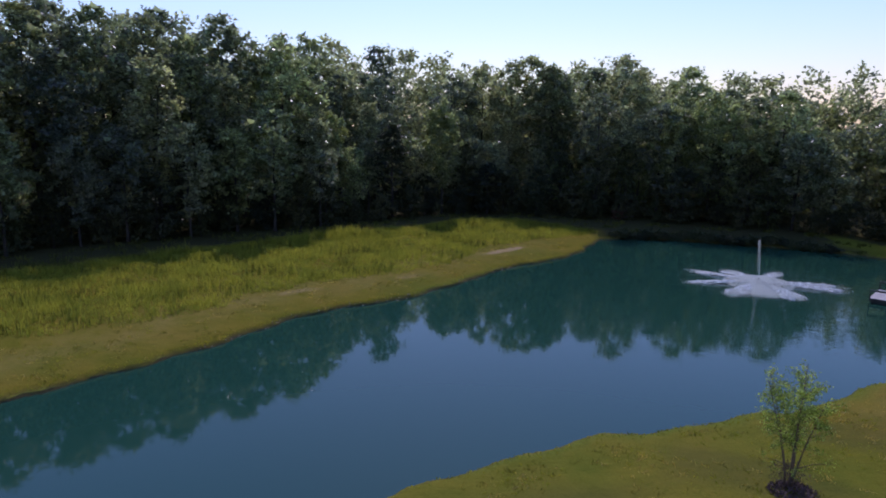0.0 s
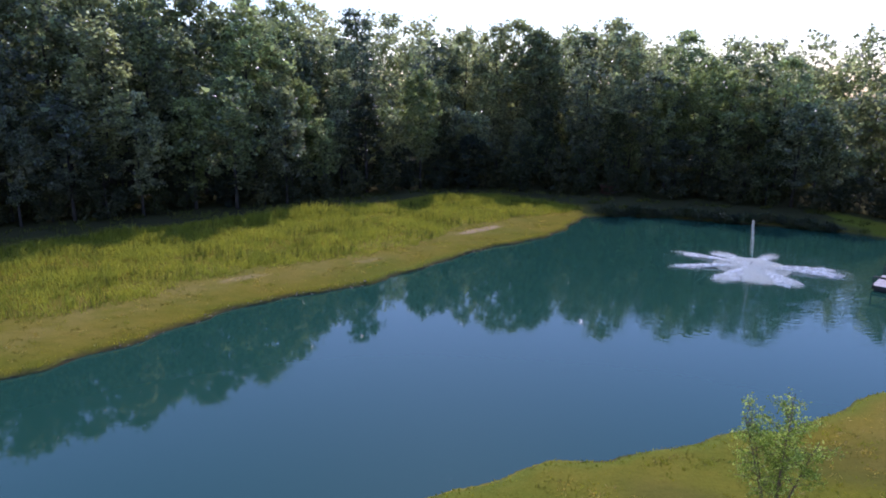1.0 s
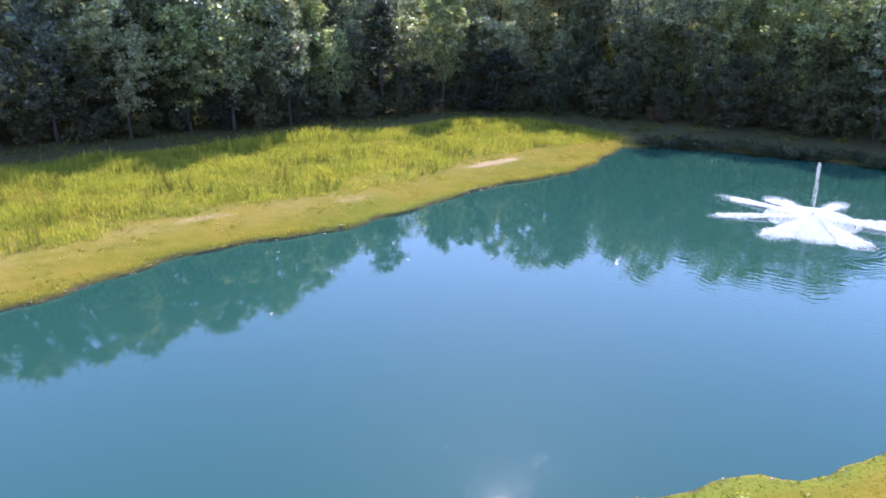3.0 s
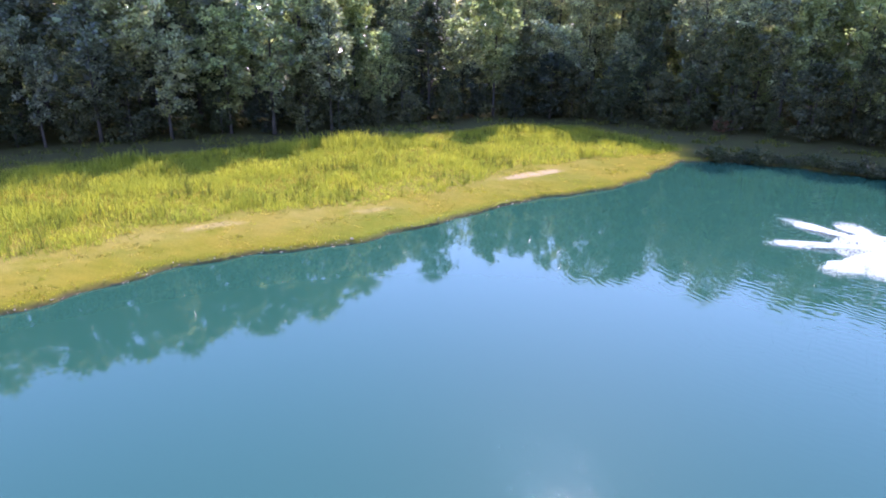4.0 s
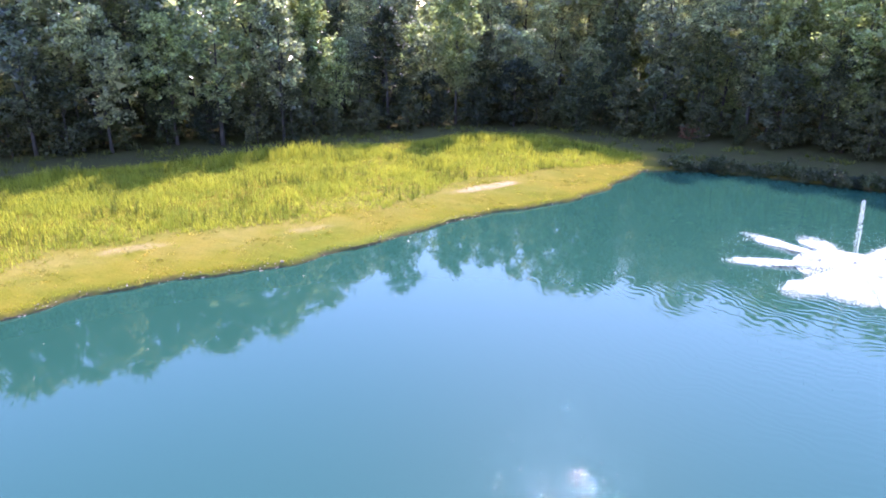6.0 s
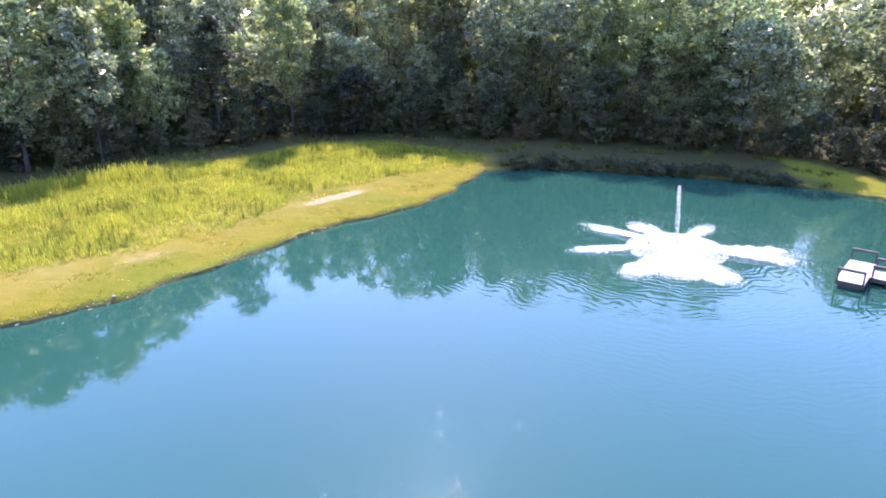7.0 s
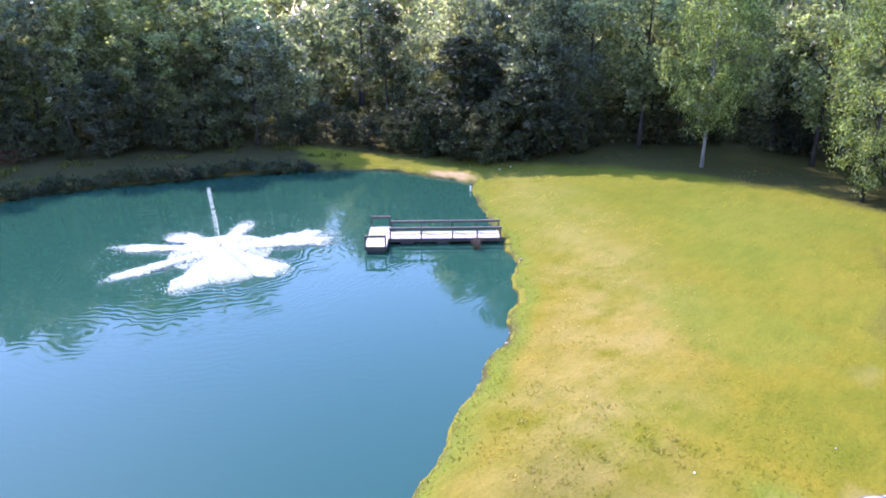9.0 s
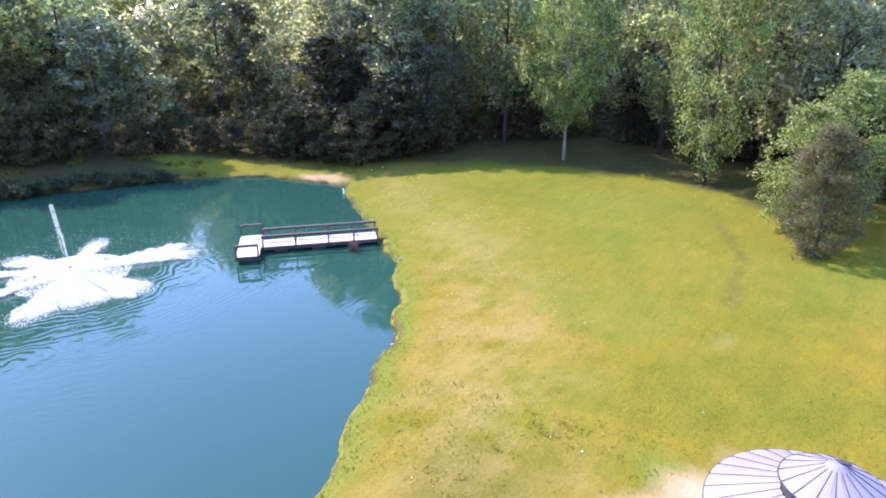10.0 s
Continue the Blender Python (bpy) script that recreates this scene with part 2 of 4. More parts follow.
SEAM = plain("roof_seam", (0.04, 0.038, 0.042), (0.07, 0.067, 0.072), 0.7, 0.0, 5.0, 0.1, 0.005)
SPRAY = spray_water()
SHEET = sheet_water()

# ---- mesh tools ----


def mesh_of(name, verts, faces, mat=None, smooth=False):
    me = bpy.data.meshes.new(name)
    me.from_pydata([tuple(v) for v in verts], [], [tuple(f) for f in faces])
    if mat:
        me.materials.append(mat)
    if smooth:
        me.shade_smooth()
    return me


def big_mesh(name, verts, quads, mat):
    """A mesh of four-sided faces from arrays."""
    me = bpy.data.meshes.new(name)
    n, k = len(quads), quads.shape[1]
    me.vertices.add(len(verts))
    me.vertices.foreach_set("co", np.ascontiguousarray(verts, dtype=np.float32).ravel())
    me.loops.add(n * k)
    me.loops.foreach_set("vertex_index", np.ascontiguousarray(quads, dtype=np.int32).ravel())
    me.polygons.add(n)
    me.polygons.foreach_set("loop_start", np.arange(0, n * k, k, dtype=np.int32))
    me.materials.append(mat)
    me.update(calc_edges=True)
    me.validate()
    return me


def child(name, me, parent, label="", at=None):
    ob = new(name, me)
    ob.parent = parent
    if at is not None:
        ob.matrix_basis = at
    if label:
        tagged(ob, label)
    return ob


def empty(name, m, label, category, group="", kind=""):
    ob = new(name)
    ob.matrix_basis = m
    return tagged(ob, label, category, group, kind)


def box_data(lx, ly, lz, bevel=0.01):
    """A bevelled box about its centre."""
    bm = bmesh.new()
    bmesh.ops.create_cube(bm, size=1.0)
    bmesh.ops.scale(bm, vec=(lx, ly, lz), verts=bm.verts)
    if bevel:
        bmesh.ops.bevel(bm, geom=bm.edges[:], offset=min(bevel, 0.3 * min(lx, ly, lz)), segments=1, affect="EDGES")
    return bm


def from_bm(name, bm, mat, smooth=False):
    me = bpy.data.meshes.new(name)
    bm.to_mesh(me)
    bm.free()
    me.materials.append(mat)
    if smooth:
        me.shade_smooth()
    return me


def tube(points, radii, sides=7):
    """A tapered tube along points, as verts and faces."""
    verts, faces = [], []
    for i, p in enumerate(points):
        a, b = points[max(i - 1, 0)], points[min(i + 1, len(points) - 1)]
        d = (Vector(b) - Vector(a)).normalized()
        u = d.orthogonal().normalized() if abs(d.z) < 0.95 else Vector((1, 0, 0)).cross(d).normalized()
        v = d.cross(u)
        for k in range(sides):
            ang = 2 * math.pi * k / sides
            verts.append(Vector(p) + (u * math.cos(ang) + v * math.sin(ang)) * radii[i])
    for i in range(len(points) - 1):
        for k in range(sides):
            q = (k + 1) % sides
            faces.append((i * sides + k, i * sides + q, (i + 1) * sides + q, (i + 1) * sides + k))
    faces.append(tuple(range(sides))[::-1])
    faces.append(tuple(range((len(points) - 1) * sides, len(points) * sides)))
    return verts, faces


def joined(pieces):
    verts, faces = [], []
    for v, f in pieces:
        n = len(verts)
        verts += list(v)
        faces += [tuple(i + n for i in face) for face in f]
    return verts, faces


def leaf_arrays(rng, at, size, droop=0.0, slim=0.6, corners=4):
    """Leaves at the points: folded with four corners, or plain with three."""
    n = len(at)
    z = rng.normal(size=(n, 3))
    z[:, 2] = np.abs(z[:, 2]) * 0.9 + 0.15
    z /= np.linalg.norm(z, axis=1)[:, None]
    a = rng.normal(size=(n, 3))
    a[:, 2] -= droop
    a -= z * np.sum(a * z, axis=1)[:, None]
    a /= np.linalg.norm(a, axis=1)[:, None] + 1e-9
    b = np.cross(z, a)
    s = (size * rng.uniform(0.6, 1.35, n))[:, None]
    if corners == 3:
        verts = np.stack([at - a * s * 0.5 - b * s * 0.42, at - a * s * 0.3 + b * s * 0.45, at + a * s * 0.6], axis=1).reshape(-1, 3)
        return verts, np.arange(3 * n).reshape(-1, 3)
    verts = np.stack([at - a * s * 0.5, at + b * s * 0.5 * slim + z * s * 0.12, at + a * s * 0.5, at - b * s * 0.5 * slim + z * s * 0.12], axis=1).reshape(-1, 3)
    return verts, np.arange(4 * n).reshape(-1, 4)


def crown_points(rng, low, high, radius, clumps, per, spread, belly=0.45, squash=0.8, taper=2.0):
    """Leaf places in clumps inside a rounded, uneven crown; also the clumps' centres."""
    f = rng.uniform(0, 1, clumps) ** 0.9
    prof = np.where(f < belly, np.sqrt(np.clip(f / belly, 0.08, 1)), np.sqrt(np.clip(1 - ((f - belly) / (1 - belly)) ** taper, 0.02, 1)))
    ang = rng.uniform(0, 2 * np.pi, clumps)
    lobes = 1 + 0.16 * np.sin(2 * ang + rng.uniform(0, 6)) + 0.12 * np.sin(3 * ang + 5 * f + rng.uniform(0, 6))
    r = radius * prof * lobes * np.sqrt(rng.uniform(0.12, 1.0, clumps))
    c = np.stack([r * np.cos(ang), r * np.sin(ang), low + (high - low) * f], axis=1)
    c += rng.normal(scale=spread * 0.35, size=c.shape)
    d = rng.normal(size=(clumps, per, 3))
    d /= np.linalg.norm(d, axis=2)[:, :, None]
    d *= (spread * rng.uniform(0.65, 1.35, clumps))[:, None, None] * rng.uniform(0.2, 1.3, (clumps, per, 1))
    d[:, :, 2] *= squash
    return (c[:, None, :] + d).reshape(-1, 3), c


def tree_kind(seed, name, label, category, height, low, radius, clumps, per, spread, size, leaf, stem, thick, belly=0.45, limbs=14, droop=0.3, group="", corners=4, taper=2.0, heart=0):
    """A tree with trunk and limbs in one part and leaves in another, standing at the origin."""
    rng = np.random.default_rng(seed)
    at, c = crown_points(rng, low, height, radius, clumps, per, spread, belly, 0.8, taper)
    at = at[at[:, 2] > 0.15]
    lv, lf = leaf_arrays(rng, at, size, droop, 0.6, corners)
    if heart:
        # broad overlapping sprays that close the heart of each clump
        deep = np.repeat(c * np.array([0.9, 0.9, 1.0]), heart, axis=0)
        hv, hf = leaf_arrays(rng, deep + rng.normal(scale=spread * 0.22, size=deep.shape), spread * 1.0, 0.5, 0.8, corners)
        lv, lf = np.concatenate([lv, hv]), np.concatenate([lf, hf + len(lv)])
    tree = empty(name, pose(0, 0, 0), label, category, group)
    bend = rng.normal(scale=0.02 * height, size=2)
    spine = [(bend[0] * f * f, bend[1] * f * f, height * 0.93 * f) for f in np.linspace(0, 1, 9)]
    spine[0] = (0, 0, -0.35)
    girth = [thick * (1.35 if i == 0 else 1.0) * (1 - 0.93 * f ** 1.1) for i, f in enumerate(np.linspace(0, 1, 9))]
    pieces = [tube(spine, girth, 7)]
    for i in rng.permutation(len(c))[:limbs]:
        e = c[i]
        z0 = max(low * 0.8, e[2] - rng.uniform(0.5, 0.9) * np.hypot(e[0], e[1]) - 0.3)
        f = min(max(z0 / (height * 0.93), 0.05), 0.9)
        s = np.array([bend[0] * f * f, bend[1] * f * f, f * height * 0.93])
        mid = s + (e - s) * 0.5 + np.array([0, 0, 0.12 * np.linalg.norm(e - s)])
        w = thick * (1 - f) * 0.5 + 0.02
        pieces.append(tube([tuple(s), tuple(mid), tuple(e)], [w, w * 0.6, w * 0.2], 4))
    v, fcs = joined(pieces)
    child("trunk", mesh_of(name + "_trunk", v, fcs, stem, True), tree)
    child("crown", big_mesh(name + "_crown", lv, lf, leaf), tree)
    return tree


# ---- the lie of the land ----
SHORE = np.array([
    (19.9, 77.4), (17.4, 72.7), (15.2, 68.7), (11.7, 65.2), (6.3, 61.3), (2.5, 56.4), (-0.4, 53.0), (-3.1, 50.3), (-8.1, 47.5), (-11.8, 43.9), (-13.5, 41.0), (-15.5, 38.2),
    (-19.9, 33.5), (-22.7, 30.6), (-31, 24), (-37, 16), (-36, 7), (-28, 4), (-18, 10), (-10, 16.6), (-3.3, 21.6), (0.5, 23.8), (4.6, 25.6), (7.0, 26.7), (10, 27.2), (12.3, 27.9),
    (14.8, 28.6), (17.6, 29.3), (19.2, 29.9), (21.3, 31.3), (23.5, 32.4), (26.1, 33.6), (28.6, 34.8), (31.3, 35.9), (35.2, 38.2), (39.2, 41.7), (42.0, 44.7), (44.8, 48.6),
    (48.1, 52.8), (50.9, 55.9), (50.4, 59.5), (49.8, 63.3), (46.5, 68.0), (44.1, 69.8), (39.4, 72.8), (34.0, 75.4), (29.4, 77.2), (26.4, 78.2), (22.8, 78.7)])


def shore_distance(x, y):
    """Metres from the water's edge; plus on land."""
    x, y = np.asarray(x, float), np.asarray(y, float)
    best, inside = np.full(x.shape, 1e9), np.zeros(x.shape, bool)
    for (ax, ay), (bx, by) in zip(SHORE, np.roll(SHORE, -1, axis=0)):
        dx, dy = bx - ax, by - ay
        t = np.clip(((x - ax) * dx + (y - ay) * dy) / (dx * dx + dy * dy), 0, 1)
        best = np.minimum(best, np.hypot(x - ax - t * dx, y - ay - t * dy))
        cross = ((ay > y) != (by > y)) & (x < dx * (y - ay) / (dy if dy else 1e-9) + ax)
        inside ^= cross
    wave = 0.16 * np.sin(1.3 * x + 0.7 * y) + 0.12 * np.sin(2.9 * y - 1.7 * x) + 0.04 * np.sin(3.6 * x + 2.9 * y)
    return np.where(inside, -best, best) + wave


def height(x, y):
    d = shore_distance(x, y)
    lip = 0.2 * np.clip(d / 0.3, 0, 1)
    land = lip + 1.15 * (1 - np.exp(-np.maximum(d, 0) / 9.0)) + 0.05 * np.sin(0.5 * x + 1) * np.sin(0.43 * y) * np.clip(d / 3, 0, 1) + 0.02 * np.sin(1.9 * x) * np.sin(2.3 * y + x) * np.clip(d, 0, 1)
    return np.where(d > 0, land, -1.2 * (1 - np.exp(np.minimum(d, 0) / 1.2)))


EDGE = np.array([(-95, 20), (-75, 36), (-55, 48), (-42, 59), (-35, 65), (-27, 71), (-17.5, 77.5), (-6.4, 83.5), (3, 90), (12, 90.5), (20, 88), (27, 86), (35, 82), (42, 79), (48, 77), (51.2, 73.5), (53, 67), (54.6, 61),
                 (56, 57), (61, 54), (67, 51), (72, 43), (70, 33), (67, 25), (60, 18), (57, 11), (58, 0), (60, -20)], float)


# left of this line the lawn trees' litter and painted shade begin
LITTER_SHADE = np.array([(54, 62), (57.5, 53), (60.8, 46), (61.4, 40), (61.5, 34), (59.5, 28), (56, 24.5), (53, 20), (52, 12)], float)
# back of the weeds, drawn along the edge of the wood's shadow
WEED_BACK = np.array([(-70, 30), (-35, 55.6), (-27.7, 62.2), (-18, 69), (-13, 74.5), (-6, 78), (-0.7, 81), (3, 85), (9.6, 87), (15.9, 83), (20.5, 80), (26, 80.6), (34, 78.4), (40, 75), (45.5, 70.5), (51, 71), (57, 66)], float)


def patchy(x, y, f):
    return 0.5 + 0.25 * (np.sin(f * x + 1.3 * np.sin(f * 0.7 * y)) + np.sin(f * 1.3 * y + 1.7 * np.sin(f * 0.6 * x)))


def along(line, step, rng, jitter=0.0):
    """Points and left-hand normals along a line, about a step apart."""
    seg = np.diff(line, axis=0)
    run = np.concatenate([[0], np.cumsum(np.hypot(seg[:, 0], seg[:, 1]))])
    out = []
    s = step * 0.5
    while s < run[-1]:
        i = min(np.searchsorted(run, s) - 1, len(seg) - 1)
        d = seg[i] / np.hypot(*seg[i])
        p = line[i] + d * (s - run[i])
        out.append((p[0], p[1], -d[1], d[0]))
        s += step * (1 + rng.uniform(-jitter, jitter))
    return out


def side_distance(line, x, y):
    """Metres to the left of an open line (minus: to its right)."""
    x, y = np.asarray(x, float), np.asarray(y, float)
    best, sign = np.full(x.shape, 1e9), np.ones(x.shape)
    for (ax, ay), (bx, by) in zip(line[:-1], line[1:]):
        dx, dy = bx - ax, by - ay
        t = np.clip(((x - ax) * dx + (y - ay) * dy) / (dx * dx + dy * dy), 0, 1)
        d = np.hypot(x - ax - t * dx, y - ay - t * dy)
        near = d < best
        best = np.where(near, d, best)
        sign = np.where(near, np.where(dx * (y - ay) - dy * (x - ax) > 0, 1, -1), sign)
    return best * sign


def spaced(lo, a, b, hi, step, grow):
    """Even steps from a to b and widening steps out to lo and hi."""
    mid = list(np.arange(a, b, step))
    left, right, s = [a], [mid[-1]], step
    while left[-1] > lo or right[-1] < hi:
        s *= grow
        left.append(left[-1] - s)
        right.append(right[-1] + s)
    return np.array(left[:0:-1] + mid + right[1:])


def spot(x, y, cx, cy, rx, ry, turn):
    c, s = math.cos(radians(turn)), math.sin(radians(turn))
    u, v = (x - cx) * c + (y - cy) * s, -(x - cx) * s + (y - cy) * c
    r = np.sqrt((u / rx) ** 2 + (v / ry) ** 2) + 0.22 * np.sin(2.1 * x + y) * np.sin(1.7 * y - x)
    return np.clip((1.25 - r) / 0.4, 0, 1)


def build_ground():
    xs, ys = spaced(-2500, -42, 72, 2500, 0.45, 1.12), spaced(-2500, 2, 94, 2500, 0.45, 1.12)
    x, y = np.meshgrid(xs, ys)
    z = height(x, y)
    nx, ny = len(xs), len(ys)
    i = np.arange(nx * ny).reshape(ny, nx)
    quads = np.stack([i[:-1, :-1], i[:-1, 1:], i[1:, 1:], i[1:, :-1]], axis=-1).reshape(-1, 4)
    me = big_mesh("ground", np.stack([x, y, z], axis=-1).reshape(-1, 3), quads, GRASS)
    me.shade_smooth()
    d = shore_distance(x, y)
    ragged = 0.25 * np.sin(0.9 * x) * np.sin(0.8 * y)
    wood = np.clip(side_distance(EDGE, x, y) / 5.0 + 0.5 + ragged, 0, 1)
    # past the shadow line the shade is put into the ground colour
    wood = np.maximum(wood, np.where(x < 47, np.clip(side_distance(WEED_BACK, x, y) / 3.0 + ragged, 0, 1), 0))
    # the shaded far bank is painted dark in the same way
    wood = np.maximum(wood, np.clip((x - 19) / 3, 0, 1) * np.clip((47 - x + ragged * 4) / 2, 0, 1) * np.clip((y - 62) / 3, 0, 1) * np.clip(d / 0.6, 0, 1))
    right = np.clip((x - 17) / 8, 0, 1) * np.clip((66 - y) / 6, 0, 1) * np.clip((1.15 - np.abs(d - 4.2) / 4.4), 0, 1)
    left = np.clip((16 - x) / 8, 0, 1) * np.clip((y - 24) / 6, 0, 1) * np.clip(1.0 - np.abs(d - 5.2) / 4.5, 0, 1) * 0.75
    # bare dark litter under the lawn trees, with their shade painted into it
    wood = np.maximum(wood, 0.9 * np.clip(side_distance(LITTER_SHADE, x, y) / 2.0 + 0.4 + 1.2 * ragged, 0, 1) * np.clip((y - 20) / 4, 0, 1))
    # a faint worn track over the lawn
    wood = np.maximum(wood, 0.3 * np.maximum(spot(x, y, 43.5, 24.85, 3.4, 0.3, 5), spot(x, y, 49.7, 26.2, 3.2, 0.3, 22)))
    # brown worn places on the near bank
    wood = np.maximum(wood, 0.34 * np.clip((30 - x) / 6, 0, 1) * np.clip((34 - y) / 4, 0, 1) * np.clip(d - 1.2, 0, 1) * np.clip(3.0 * (patchy(x, y, 0.75) - 0.42), 0, 1))
    dry = np.clip(np.maximum(right, left), 0, 1)
    sand = np.maximum.reduce([0.85 * spot(x, y, 7.1, 67.5, 2.8, 0.45, 38), 0.35 * spot(x, y, -11.6, 50.4, 1.8, 0.4, 38), 0.2 * spot(x, y, -3.0, 55.6, 1.4, 0.35, 40), 0.12 * spot(x, y, 37.6, 24.2, 0.8, 0.28, 4),
                              spot(x, y, 25.05, 20.4, 4.25, 4.25, 0), 0.85 * spot(x, y, 51.0, 58.2, 1.0, 2.0, 15)])
    edge = np.clip((0.32 - d) / 0.25, 0, 1)
    lush = np.clip((1.25 - d) / 0.7, 0, 1) * np.clip((y - 15) / 5, 0, 1) * np.clip((62 - y) / 8, 0, 1) * np.clip((x + 4) / 6, 0, 1)
    lush = np.maximum(lush, 0.32 * np.clip((19 - x) / 6, 0, 1) * np.clip((30 - y) / 3, 0, 1))
    lush = np.maximum.reduce([lush, 0.8 * spot(x, y, 28.7, 23.9, 1.1, 0.8, 30), 0.5 * spot(x, y, 38.8, 29.6, 4.2, 2.6, 60), np.clip((x - 38) / 10, 0, 1) * (0.38 + 0.42 * patchy(x, y, 0.35))])
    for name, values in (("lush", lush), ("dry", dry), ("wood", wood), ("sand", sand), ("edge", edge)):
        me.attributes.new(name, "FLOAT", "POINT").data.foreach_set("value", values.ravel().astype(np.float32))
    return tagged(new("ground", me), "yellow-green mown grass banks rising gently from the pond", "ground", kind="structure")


build_ground()


def build_bank_lip():
    """The eroded edge: a low broken face of bare soil between the turf and the water."""
    rng = np.random.default_rng(3)
    line = np.array([(x, y, nx, ny) for x, y, nx, ny in along(np.vstack([SHORE, SHORE[:1]]), 0.14, rng)])
    x, y, nx, ny = line.T
    for _ in range(6):
        d = shore_distance(x, y) - 0.1
        gx, gy = shore_distance(x + 0.02, y) - shore_distance(x - 0.02, y), shore_distance(x, y + 0.02) - shore_distance(x, y - 0.02)
        g = np.hypot(gx, gy) + 1e-6
        gx, gy = gx / g, gy / g
        x, y = x - 0.7 * d * gx, y - 0.7 * d * gy
    n = len(x)
    rough = np.convolve(rng.normal(size=n + 8), np.ones(5) / 5, "same")[4:-4]
    top = 0.05 + 0.15 * patchy(x, y, 0.55) * patchy(y, x, 1.3) ** 0.5 + 0.04 * rough
    rings = []
    for off, z in ((-0.16, -0.25 + 0 * x), (-0.05, 0.03 + 0 * x), (0.0, 0.55 * top), (0.02 + 0.04 * rough, top), (0.22, top + 0.03), (0.6, height(x + 0.6 * gx, y + 0.6 * gy) - 0.08)):
        wob = off + rng.normal(scale=0.018, size=n)
        rings.append(np.stack([x + gx * wob, y + gy * wob, z + rng.normal(scale=0.012, size=n)], axis=1))
    k = len(rings)
    i = np.arange(n)[:, None] * k + np.arange(k - 1)[None, :]
    j = (np.arange(n)[:, None] + 1) % n * k + np.arange(k - 1)[None, :]
    near = (np.hypot(*(np.roll(np.stack([x, y], 1), -1, axis=0) - np.stack([x, y], 1)).T) < 0.5)[:, None] & np.ones_like(i, bool)
    quads = np.stack([i, j, j + 1, i + 1], axis=-1)[near]
    me = big_mesh("bank_lip", np.stack(rings, axis=1).reshape(-1, 3), quads, BANK)
    # the eastern and near banks are grassed down to a thin edge
    grassed = np.clip((x - 10) / 6, 0, 1) * np.clip((58 - y) / 4, 0, 1)
    turf = (np.array([0, 0, 0, 0.35, 1, 1])[None, :] + grassed[:, None] * np.array([0.3, 0.45, 0.6, 0.6, 0, 0])[None, :]).astype(np.float32).ravel()
    me.attributes.new("turf", "FLOAT", "POINT").data.foreach_set("value", turf)
    me.shade_smooth()
    tagged(new("bank_lip", me), "low broken brown soil edge where turf meets water", "bank", kind="structure")


build_bank_lip()
water = big_mesh("water", np.array([(-44, -2, 0), (60, -2, 0), (60, 88, 0), (-44, 88, 0)], float), np.array([[0, 1, 2, 3]]), WATER)
tagged(new("water", water), "still turquoise pond water mirroring trees and blue sky", "pond", kind="structure")

# ---- woods ----
WOODS = "trees of the wood round the pond"


def stand_tree(proto, x, y, turn, scale, wide=1.0):
    z = float(height(np.array([x]), np.array([y]))[0])
    return copy_thing(proto, pose(x, y, z - 0.05, 0, 0, turn) @ Matrix.Diagonal((scale * wide, scale * wide, scale, 1)))


